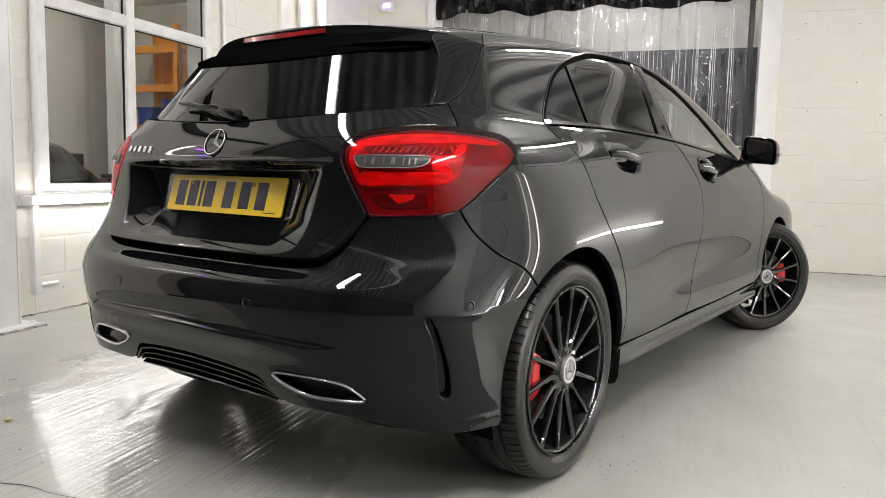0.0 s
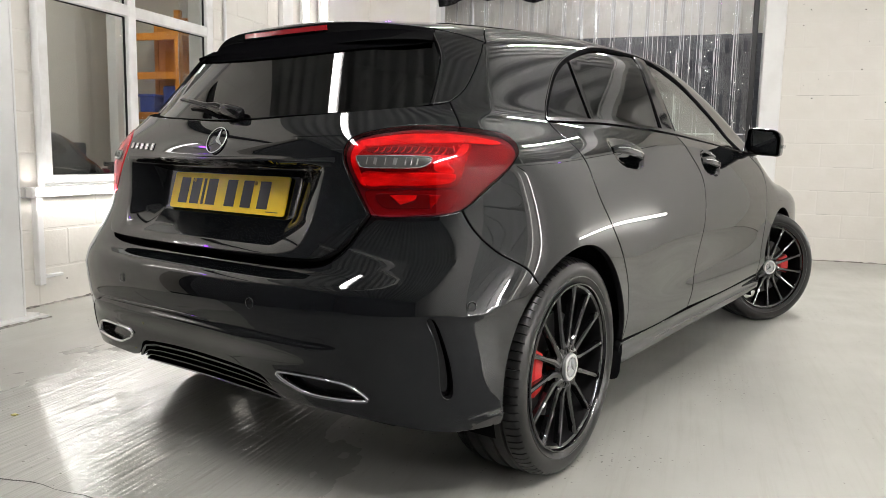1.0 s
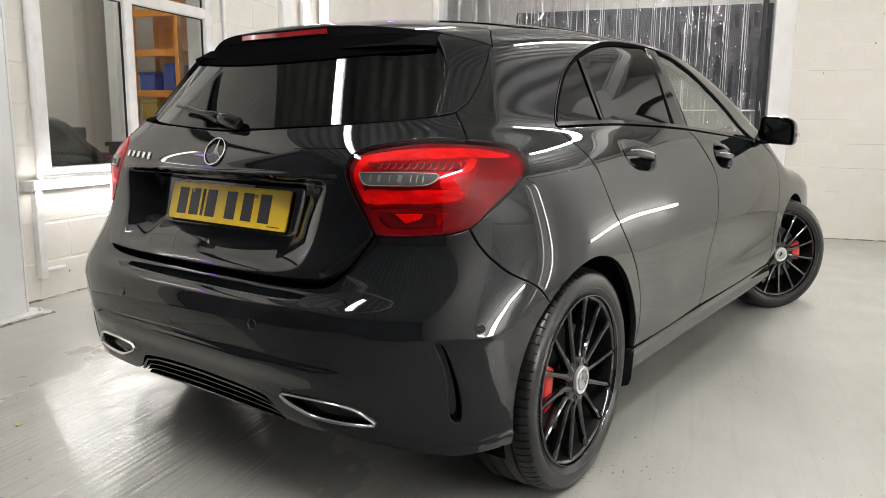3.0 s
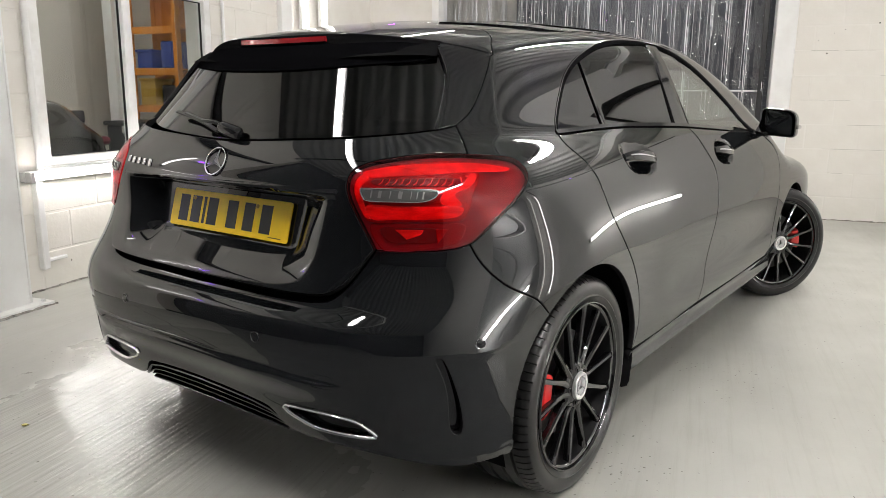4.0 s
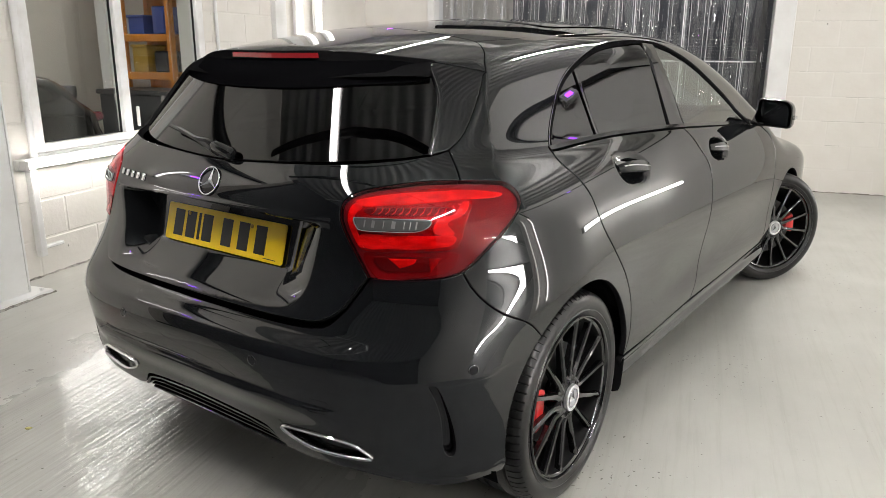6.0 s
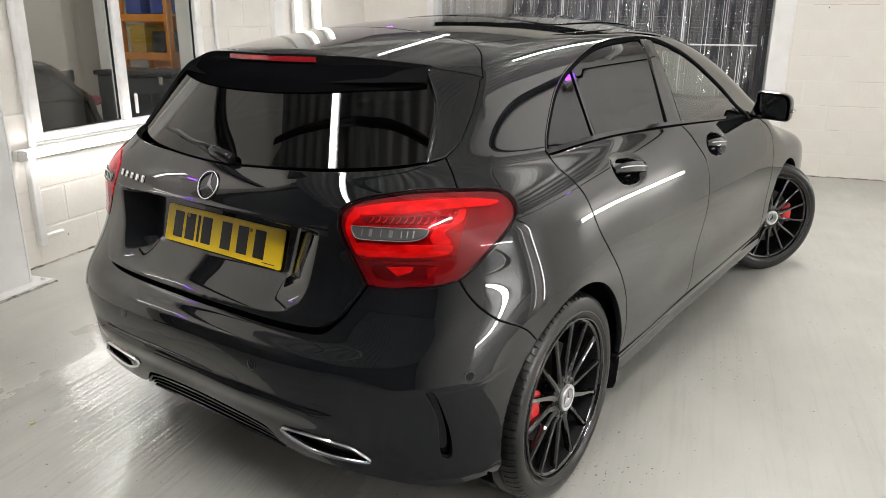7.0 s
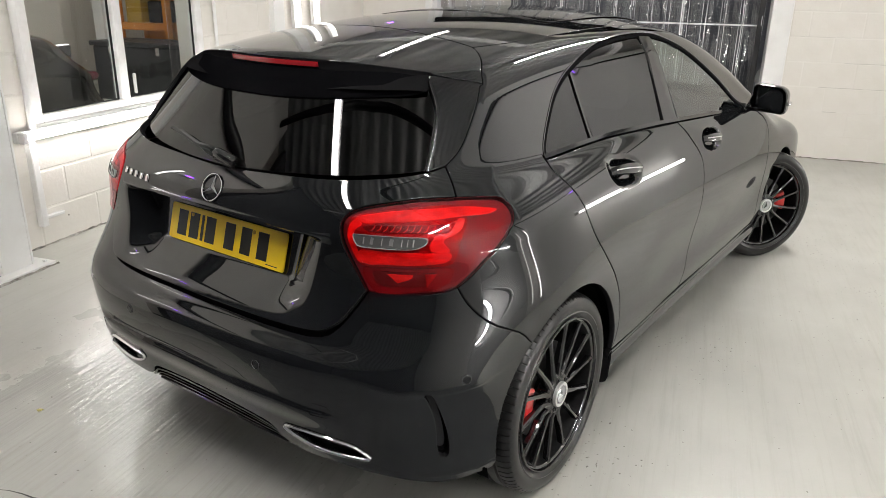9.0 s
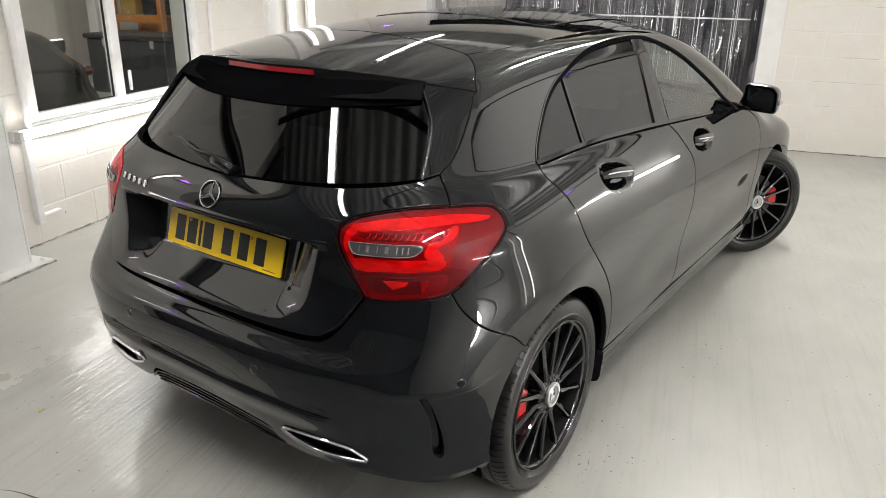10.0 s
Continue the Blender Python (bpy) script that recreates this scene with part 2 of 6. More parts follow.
def within(pts, loop):
    x, y = pts[:, 0], pts[:, 1]
    hit = np.zeros(len(pts), bool)
    for (ax, ay), (bx, by) in zip(loop, np.roll(loop, -1, 0)):
        if ay != by:
            hit ^= ((ay > y) != (by > y)) & (x < (bx - ax) * (y - ay) / (by - ay) + ax)
    return hit


def panel(name, loop, surf, material, parent=None, step=0.03, holes=(), shape=None, gap=0.0028, lip=0.0022, depth=0.02, mirror=False, label="", sink=0.001):
    """A sheet on the skin with rolled edges. shape: moves its points (n, 3), given their normals."""
    k = METRE[surf]
    step, g, l = step * k, gap * k, lip * k
    loops = [loop if area(loop) > 0 else loop[::-1]] + [h if area(h) < 0 else h[::-1] for h in holes]
    outer = [inset(q, g) for q in loops]
    inner = [inset(q, g + l) for q in loops]
    pts, edges, rings = [], [], []
    n = 0
    for q in outer + inner:
        rings.append(np.arange(n, n + len(q)))
        edges += [(n + i, n + (i + 1) % len(q)) for i in range(len(q))]
        pts.append(q)
        n += len(q)
    lo, hi = loops[0].min(0), loops[0].max(0)
    gx, gy = np.meshgrid(np.arange(lo[0], hi[0], step), np.arange(lo[1], hi[1], step * 0.87))
    gx[1::2] += step / 2
    grid = np.stack([gx.ravel(), gy.ravel()], -1)
    keep = within(grid, inner[0])
    for h in inner[1:]:
        keep &= ~within(grid, h)
    grid = grid[keep]
    edge = np.vstack(inner)
    far = np.array([np.min(np.sum((edge - p) ** 2, 1)) for p in grid]) > (0.5 * step) ** 2 if len(grid) else []
    pts = np.vstack(pts + [grid[far]] if len(grid) else pts)
    vo, _, fo, ov, _, _ = delaunay_2d_cdt([Vector(p) for p in pts], edges, [], 0, 1e-7)
    uv = np.array([tuple(v) for v in vo])
    where = {}
    for i, src in enumerate(ov):
        for s in src:
            where[s] = i
    faces = [f for f in fo]
    mid = np.array([uv[list(f)].mean(0) for f in faces])
    good = within(mid, outer[0])
    for h in outer[1:]:
        good &= ~within(mid, h)
    faces = [list(f) for f, ok in zip(faces, good) if ok]

    def place(q):
        p = surf(q)
        return p if shape is None else shape(p, skin_normal(p))
    e = 0.002 * k
    P = place(uv)
    N = np.cross(place(uv + (e, 0)) - place(uv - (e, 0)), place(uv + (0, e)) - place(uv - (0, e)))
    N /= np.linalg.norm(N, axis=1, keepdims=True) + 1e-12
    N[np.sum(N * skin_normal(surf(uv)), 1) < 0] *= -1
    tri = np.array([f[:3] for f in faces])
    turn = np.sum(np.cross(P[tri[:, 1]] - P[tri[:, 0]], P[tri[:, 2]] - P[tri[:, 0]]) * N[tri[:, 0]], 1) < 0
    faces = [f[::-1] if t else f for f, t in zip(faces, turn)]
    verts, norms, flat = [p for p in P], [q for q in N], len(faces)
    for r, q in zip(rings[:len(loops)], outer):
        idx = [where[i] for i in r]
        nxt, prv = P[idx[1:] + idx[:1]], P[idx[-1:] + idx[:-1]]
        out = np.cross(nxt - prv, N[idx])
        out /= np.linalg.norm(out, axis=1, keepdims=True) + 1e-12
        flip = np.sign(np.sum(out * (P[idx] - place(q + (inset(q, l) - q))), 1).mean())
        out *= flip if flip else 1
        base = len(verts)
        for i, o in zip(idx, out):
            verts[i] = P[i] - N[i] * sink
            norms[i] = (N[i] + o * 0.9) / np.linalg.norm(N[i] + o * 0.9)
            verts.append(P[i] - N[i] * depth)
            norms.append(o)
        m = len(idx)
        for i in range(m):
            j = (i + 1) % m
            f = [idx[i], idx[j], base + j, base + i]
            fn = np.cross(verts[f[1]] - verts[f[0]], verts[f[2]] - verts[f[0]])
            faces.append(f if fn @ out[i] > 0 else f[::-1])
    verts, norms = np.array(verts), np.array(norms)
    if mirror:
        verts, norms = verts * (-1, 1, 1), norms * (-1, 1, 1)
        faces = [f[::-1] for f in faces]
    me = mesh_of(name, verts, faces, material)
    if depth > 0.008:  # the shade in the panel gaps is put into dark returned edges
        me.materials.append(UNDER)
        me.polygons.foreach_set('material_index', [0] * flat + [1] * (len(faces) - flat))
    me.normals_split_custom_set_from_vertices([tuple(v) for v in norms])
    return hang(new(name, me), parent, label)


def hang(ob, parent, label=""):
    if parent is not None:
        ob.parent = parent
        ob.matrix_parent_inverse = parent.matrix_world.inverted()
    return tagged(ob, label)


def part(name, bm, material, parent=None, label="", smooth=True, m=None):
    """Links a bmesh as one mesh under a thing or a part."""
    me = bpy.data.meshes.new(name)
    if m is not None:
        bmesh.ops.transform(bm, matrix=m, verts=bm.verts)
    bmesh.ops.recalc_face_normals(bm, faces=bm.faces)
    bm.to_mesh(me)
    bm.free()
    me.materials.append(material)
    if smooth:
        me.polygons.foreach_set("use_smooth", [True] * len(me.polygons))
        me.set_sharp_from_angle(angle=radians(35))
    return hang(new(name, me), parent, label)


def block(a, b, bevel=0.0, segments=2):
    """A box from corner a to corner b with rounded edges."""
    bm = bmesh.new()
    bmesh.ops.create_cube(bm, size=1, matrix=Matrix.Translation([(p + q) / 2 for p, q in zip(a, b)]) @ Matrix.Diagonal([abs(q - p) for p, q in zip(a, b)] + [1]))
    if bevel:
        bmesh.ops.bevel(bm, geom=bm.edges[:], offset=bevel, segments=segments, affect="EDGES", profile=0.5)
    return bm


def sweep(line, across, up, section, closed=False):
    """A bmesh of a section, points (across, up), carried along a line with its two directions at each point."""
    bm = bmesh.new()
    rows = [[bm.verts.new(tuple(p + a * s + u * h)) for s, h in section] for p, a, u in zip(line, across, up)]
    m = len(section)
    pairs = list(zip(rows, rows[1:])) + ([(rows[-1], rows[0])] if closed else [])
    for r, q in pairs:
        for i in range(m):
            bm.faces.new((r[i], r[(i + 1) % m], q[(i + 1) % m], q[i]))
    if not closed:
        bm.faces.new(rows[0][::-1])
        bm.faces.new(rows[-1])
    return bm


def trim_line(p, section, closed=False):
    """A moulding along places on the skin: across lies in the skin, up is away from it."""
    p = np.asarray(p, float)
    up = skin_normal(p)
    if closed:
        along = np.roll(p, -1, 0) - np.roll(p, 1, 0)
    else:
        along = np.gradient(p, axis=0)
    across = np.cross(along, up)
    across /= np.linalg.norm(across, axis=1, keepdims=True)
    return sweep(p, across, up, section, closed)


def revolve(profile, count, angles=None, push=None):
    """A bmesh of a profile, points (x, radius), turned about the x axis."""
    bm = bmesh.new()
    angles = [2 * math.pi * i / count for i in range(count)] if angles is None else angles
    rows = [[bm.verts.new((x, (r - (push(j, i) if push else 0)) * math.cos(a), (r - (push(j, i) if push else 0)) * math.sin(a))) for i, (x, r) in enumerate(profile)] for j, a in enumerate(angles)]
    for r, q in zip(rows, rows[1:] + rows[:1]):
        for i in range(len(profile) - 1):
            bm.faces.new((r[i], q[i], q[i + 1], r[i + 1]))
    return bm


# ---- the car ----
car = new("car")
tagged(car, "gloss black five-door hatchback with black multi-spoke wheels and red tail lamps", "car")


def arc(hub_y, r, a0, a1, n=28, hub_z=0.33):
    """A wheel arch as y and z, by angle from straight ahead and up."""
    a = np.radians(np.linspace(a0, a1, n))
    return np.stack([hub_y + r * np.cos(a), hub_z + r * np.sin(a)], -1)


def on(surf, uv):
    return surf(np.asarray(uv, float))


DOOR_BACK = [(0.056, 1.036), (0.05, 1.005), (0.067, 0.965), (0.095, 0.9), (0.14, 0.81), (0.207, 0.729), (0.295, 0.631), (0.352, 0.54),
             (0.371, 0.455), (0.366, 0.38), (0.352, 0.335)]
DOOR_SPLIT = [(0.998, 1.026), (1.085, 0.953), (1.16, 0.89), (1.19, 0.83), (1.185, 0.72), (1.16, 0.6), (1.14, 0.5), (1.105, 0.41), (1.06, 0.335)]
DOOR_FORE = [(2.06, 0.955), (2.2, 0.9), (2.27, 0.83), (2.28, 0.7), (2.28, 0.55), (2.25, 0.45), (2.2, 0.34)]
BELT = [(0.056, 1.036), (0.381, 1.046), (0.64, 1.043), (1.0, 1.031), (1.885, 0.98)]
DLO_ARCH = [(0.056, 1.037), (0.082, 1.076), (0.153, 1.143), (0.247, 1.215), (0.375, 1.273), (0.576, 1.327), (0.8, 1.351), (1.05, 1.355), (1.2, 1.332),
            (1.41, 1.262), (1.65, 1.139), (1.79, 1.04), (1.885, 0.98)]
DITCH = [(0.45, 0.075), (0.485, 0.2), (0.51, 0.45), (0.52, 0.9), (0.52, 1.3), (0.52, 1.6), (0.56, 1.82), (0.63, 2.05), (0.7, 2.25)]
ARCH_R = 0.353

# dark inner tub, so that no gap shows daylight
az, el = np.meshgrid(np.radians(np.arange(0, 360, 3.0)), np.radians(np.arange(-72, 90, 3.0)))
W = np.stack([np.sin(az) * np.cos(el), -np.cos(az) * np.cos(el), np.sin(el)], -1).reshape(-1, 3)
P = skin(W)
P = P - skin_normal(P) * 0.03
tail = (P[:, 1] < -0.4) & (P[:, 2] > 0.66)  # room for the number plate's recess
P[tail, 1] = np.maximum(P[tail, 1], -0.46)
low_tail = (P[:, 1] < -0.3) & (P[:, 2] < 0.5)
P[low_tail, 1] = np.maximum(P[low_tail, 1], -0.53)
P[:, 2] = np.clip(P[:, 2], 0.24, 0.985)
for hub in (0.0, 2.66):  # room for the wheels
    near = (np.hypot(P[:, 1] - hub, P[:, 2] - 0.33) < 0.40) & (np.abs(P[:, 0]) > 0.55)
    P[near, 0] = np.sign(P[near, 0]) * 0.55
nu, nv = az.shape[1], az.shape[0]
tub = new("underbody", mesh_of("underbody", P, [(j * nu + i, j * nu + (i + 1) % nu, (j + 1) * nu + (i + 1) % nu, (j + 1) * nu + i) for j in range(nv - 1) for i in range(nu)], UNDER))
hang(tub, car)

# rear bumper
turn = np.radians(np.linspace(195.6, 131, 28))
reach = np.interp(np.degrees(turn), [131, 140, 150, 165, 180, 195.6], [ARCH_R, 0.356, 0.357, 0.353, 0.348, 0.345])  # the arch closes in on the tyre below
ARCH_BACK = to_sph(on(flank, np.stack([reach * np.cos(turn), 0.33 + reach * np.sin(turn)], -1)))
seam_end = ARCH_BACK[-1]
SEAM_LINE = SEAM[:-1] + [tuple(seam_end)]
DIFF_LINE = [(0.0, -14.4), (5.0, -14.45), (9.2, -14.6), (12.2, -14.9), (13.4, -15.9), (15.0, -16.9), (17.0, -17.3)]
half = [np.vstack([spline(DIFF_LINE, 0.7), spline([(17.0, -17.3), (21.6, -17.1), (25.9, -17.4), (29.8, -18.1), (33.4, -18.9), (36.6, -19.5), tuple(ARCH_BACK[0])], 0.7)[1:],
                   ARCH_BACK[1:], spline(SEAM_LINE, 0.7)[::-1][1:], spline(LAMP_LOW, 0.7)[1:], spline([(0.0, -2.85)] + GATE_LOW, 0.7)[::-1][1:]])][0]


def left_end(uv):
    """The lower left edge: pipe and diffuser end moved inwards for the camera's view."""
    uv = np.asarray(uv, float)
    a = np.where(uv[:, 1] < -13, np.interp(uv[:, 0], [0, 12, 17, 21.6, 29.8, 80], [0, 9.6, 13.6, 19.6, 29.8, 80]), uv[:, 0])
    return np.stack([-a, uv[:, 1]], -1)


bumper_loop = np.vstack([half, left_end(half)[::-1][1:-1]])
ex_loop = round_loop([(14.85, -13.75)] + EXHAUST[1:-1] + [(16.6, -15.05), (15.0, -14.45)], 0.4)
fin_loop = np.asarray(FIN, float)
for _ in range(3):  # round every corner off
    nxt = np.roll(fin_loop, -1, 0)
    fin_loop = np.stack([0.75 * fin_loop + 0.25 * nxt, 0.25 * fin_loop + 0.75 * nxt], 1).reshape(-1, 2)
# left pipe and vent moved off their mirror places to fit the camera's view
ex_left = (ex_loop * (-1, 1.15) + (2.9, 2.15))[::-1]
fin_left = np.stack([8.3 - fin_loop[:, 0], -11.2 + (fin_loop[:, 1] + 6.9) * 0.5], -1)[::-1]
holes = [ex_loop, ex_left, fin_loop, fin_left]


def soft(a, lo, hi):
    u = np.clip((a - lo) / (hi - lo), 0, 1)
    return u * u * (3 - 2 * u)


def bumper_shape(p, n):
    x, z = np.abs(p[:, 0]), p[:, 2]
    low = -0.013 * (1 - soft(z, 0.455, 0.469)) * soft(z, 0.385, 0.45) * (1 - soft(x, 0.46, 0.60))  # a narrow shelf runs across the tail
    ledge = 0.03 * soft(z, 0.59, 0.648) * (1 - soft(x, 0.3, 0.78))
    air = 0.004 * np.exp(-((x - 0.70 - 0.25 * (z - 0.42)) / 0.03) ** 2) * soft(z, 0.26, 0.34) * (1 - soft(z, 0.5, 0.56))
    d = z - 0.546 - 0.025 * soft(x, 0.82, 0.862)
    swell = np.where(d > 0, np.clip(1 - d / 0.09, 0, 1) ** 2, (1 - 0.7 * soft(-d, 0.0, 0.018)) * (1 - soft(-d, 0.02, 0.19)))
    tuck = -0.009 * swell * soft(x, 0.56, 0.74) * (1 - soft(p[:, 1], -0.46, -0.27)) + 0.4 * np.maximum(0.262 - z, 0) * soft(x, 0.74, 0.82) - 0.004 * np.exp(-((z - 0.274) / 0.008) ** 2) * soft(x, 0.7, 0.78)  # corner crease and lower lip
    return p - n * (low + ledge + air + tuck)[:, None]


bumper = panel("rear_bumper", bumper_loop, sph, PAINT, car, 0.0095, holes, bumper_shape, gap=0.0016, label="gloss black rear bumper with flush parking sensors")
DIFF = np.vstack([spline(DIFF_LINE, 0.6), spline([(17.0, -17.3), (15.0, -17.7), (8.0, -18.1), (0.0, -18.2)], 0.6)[1:]])
diff_loop = np.vstack([DIFF, left_end(DIFF)[::-1][1:-1]])


def diffuser_shape(p, n):
    return p - n * 0.022


panel("diffuser", diff_loop, sph, UNDER, bumper, 0.008, shape=diffuser_shape, label="ribbed gloss black diffuser insert")
for k, (deep_in, half_h) in enumerate(((0.003, 0.0045), (0.008, 0.0026), (0.010, 0.0026), (0.007, 0.0036))):
    a = np.linspace(-12.0 + 0.28 * k, 15.0 - 0.35 * k, 60)
    top = np.interp(np.where(a < 0, -1.25 * a, a), [0, 9.2, 12.2, 13.4, 15.0], [-14.75, -14.9, -15.3, -16.0, -17.1])
    low = np.interp(np.abs(a), [0, 8, 15, 17], [-17.9, -17.85, -17.6, -17.4])
    q = on(sph, np.stack([a, top + (low - top) * (0.05 + 0.3 * k)], -1))
    part("diffuser_slat", trim_line(q, [(-half_h, -0.03), (-half_h, -deep_in - 0.003), (-half_h * 0.6, -deep_in), (half_h * 0.6, -deep_in), (half_h, -deep_in - 0.003), (half_h, -0.03)]), GLOSS, bumper)
for s, pipe_loop, vent_loop in ((1, ex_loop, fin_loop), (-1, ex_left, fin_left)):
    panel("air_vent", vent_loop, sph, GLOSS, bumper, 0.02, shape=lambda p, n: p - n * 0.024, gap=-0.003)
    bm = trim_line(on(sph, pipe_loop), [(-0.002, -0.03), (-0.0025, 0.003), (-0.0005, 0.006), (0.003, 0.0062), (0.0055, 0.004), (0.0065, 0.0), (0.007, -0.012)], True)
    part("exhaust_trim", bm, CHROME, bumper, "polished chrome exhaust tailpipe surround")
    # black panel stands in for the shade inside the pipe
    panel("tailpipe_dark", pipe_loop, sph, GLOSS, bumper, 0.03, shape=lambda p, n: p - n * (0.013 + 0.02 * soft(p[:, 2], 0.30, 0.36))[:, None], gap=0.0, label="black panel for the dark inside of the tailpipe")
    for a, e in ((34.9, -6.2), (11.8, -7.0)):
        p = on(sph, [(a, e)])
        n = skin_normal(p)[0]
        p = bumper_shape(p, skin_normal(p))
        bm = revolve([(-0.004, 0.0136), (0.0004, 0.0136), (0.0012, 0.0130), (0.0012, 0.0122), (-0.003, 0.0116), (-0.003, 0.0108), (0.0012, 0.0102), (0.0018, 0.0095), (0.0022, 0.0)], 24)
        m = Matrix.Translation(p[0]) @ Vector(n).to_track_quat("X", "Z").to_matrix().to_4x4()
        sensor = part("parking_sensor", bm, PAINT, bumper, m=Matrix.Diagonal((s, 1, 1, 1)) @ m)
        part("sensor_ring", revolve([(0.0004, 0.0142), (0.0016, 0.0139), (0.0018, 0.0132), (0.001, 0.0128)], 24), principled("sensor_ring", (0.4, 0.4, 0.41), 0.2, 0.9), bumper, m=Matrix.Diagonal((s, 1, 1, 1)) @ m)
p = on(sph, round_loop([(18.9, -9.4), (19.85, -9.37), (20.8, -9.45), (20.75, -10.0), (20.8, -10.5), (19.85, -10.5), (18.9, -10.4), (18.95, -9.9)], 0.2))
part("tow_cover", trim_line(bumper_shape(p, skin_normal(p)) - 0, [(-0.0005, -0.002), (-0.0005, 0.0006), (0.0005, 0.0006), (0.0005, -0.002)], True), GLOSS, bumper)

# bead added to catch a bright streak, only where the camera sees one
a = np.linspace(-19.2, 5.0, 70)
q = on(sph, np.stack([a, -10.0 - 0.55 * soft(np.abs(a), 17.5, 19.5)], -1))
q = bumper_shape(q, skin_normal(q))
slim = np.sin(np.linspace(0, math.pi, 70)) ** 0.4
n_ = skin_normal(q)
al = np.gradient(q, axis=0)
ac = np.cross(al, n_)
ac *= (slim / np.linalg.norm(ac, axis=1))[:, None]
part("streak_bead", sweep(q, ac, n_ * slim[:, None], [(-0.0062, -0.003), (-0.006, 0.0006), (-0.005, 0.0030), (-0.0032, 0.0047), (-0.001, 0.0055), (0.001, 0.0055), (0.0032, 0.0047), (0.005, 0.0030), (0.006, 0.0006), (0.0062, -0.003)]), PAINT, bumper)

# tailgate with the plate's recess
gate_half = np.vstack([spline([(0.0, -2.6)] + [(a, b + 0.25 * (a < 21)) for a, b in GATE_LOW], 0.6), spline(LAMP_IN, 0.6)[1:], spline(GATE_SIDE, 0.6)[::-1][1:],
                       spline([(0.0, 13.5)] + GLASS_LOW[1:], 0.6)[::-1][1:]])
gate_loop = np.vstack([gate_half, (gate_half * (-1, 1))[::-1][1:-1]])


def plate_plane(z):
    return -0.548 - 0.28 * (0.808 - z)


def ease(u, r=0.10):
    """A straight ramp from nought to one with its two ends rounded over r."""
    return np.mean([np.clip(u + d, 0, 1) for d in np.linspace(-r, r, 11)], 0)


def gate_shape(p, n):
    x, z = np.abs(p[:, 0]), p[:, 2]
    t = np.clip((z - 0.71) / 0.18, 0, 1)
    out, inn = 0.405 + 0.03 * t, 0.288 + 0.02 * t
    w = ease((out - x) / (out - inn)) * soft(0.9 - z, 0, 0.014) * ease((z - 0.678) / 0.074)
    q = p.copy()
    q[:, 1] += w * (plate_plane(z) + 0.010 - p[:, 1])
    q[:, 1] += 0.006 * np.exp(-((z - 0.905) / 0.008) ** 2) * (x < 0.46) * -1  # grip strip over the plate
    return q


gate = panel("tailgate", gate_loop, sph, PAINT, car, 0.0095, shape=gate_shape, label="gloss black tailgate with recessed number plate")


def plate_mesh(w, h, r, t):
    bm = bmesh.new()
    out = []
    for cx, cz, a0 in ((w / 2 - r, h / 2 - r, 0), (-w / 2 + r, h / 2 - r, 90), (-w / 2 + r, -h / 2 + r, 180), (w / 2 - r, -h / 2 + r, 270)):
        out += [(cx + r * math.cos(radians(a0 + k * 22.5)), cz + r * math.sin(radians(a0 + k * 22.5))) for k in range(5)]
    front = [bm.verts.new((x, 0, z)) for x, z in out]
    back = [bm.verts.new((x, t, z)) for x, z in out]
    bm.faces.new(front)
    bm.faces.new(back[::-1])
    for i in range(len(out)):
        j = (i + 1) % len(out)
        bm.faces.new((front[i], back[i], back[j], front[j]))
    return bm


PLATE = Matrix.Translation((0, plate_plane(0.808), 0.808)) @ pose(0, 0, 0, -15.6, 0, 0)
plate = part("number_plate", plate_mesh(0.52, 0.111, 0.008, 0.004), YELLOW, gate, "yellow reflective number plate", False, PLATE)
for x in (-0.201, -0.144, -0.105, -0.067, 0.022, 0.094, 0.166):
    w = 0.012 if abs(x + 0.105) < 0.01 else 0.044
    part("character_bar", block((x - w / 2, -0.0006, -0.0395), (x + w / 2, 0.001, 0.0395)), PLATE_INK, plate, smooth=False, m=PLATE)
part("maker_bar", block((0.185, -0.0006, -0.0475), (0.235, 0.001, -0.0452)), PLATE_INK, plate, smooth=False, m=PLATE)
for x in (-0.155, 0.125):
    bm = revolve([(-0.001, 0.006), (0.002, 0.006), (0.003, 0.0045), (0.0032, 0.0)], 14)
    part("plate_screw", bm, principled("screw_cap", (0.5, 0.3, 0.02), 0.4), plate, m=PLATE @ pose(x, 0, 0.033, 0, 0, -90))


def emblem(size, parent, m, material=CHROME):
    """A ring with three tapered arms in it, facing x."""
    bm = revolve([(0.0, size), (0.0025, size), (0.0042, size * 0.975), (0.0042, size * 0.935), (0.0028, size * 0.905), (0.0, size * 0.905)], 40)
    for k in range(3):
        a = radians(90 + 120 * k)
        d, s = Vector((0, math.cos(a), math.sin(a))), Vector((0, -math.sin(a), math.cos(a)))
        tip, mid = d * size * 0.92, Vector((0.0062, 0, 0))
        b1, b2 = s * size * 0.15 + d * size * 0.08, -s * size * 0.15 + d * size * 0.08
        v = [bm.verts.new(q) for q in (tip, b1, mid, b2)]
        bm.faces.new((v[0], v[1], v[2]))
        bm.faces.new((v[0], v[2], v[3]))
    me_ob = part("emblem", bm, material, parent, "chrome ring emblem", m=m)
    me_ob.data.set_sharp_from_angle(angle=radians(20))
    return me_ob


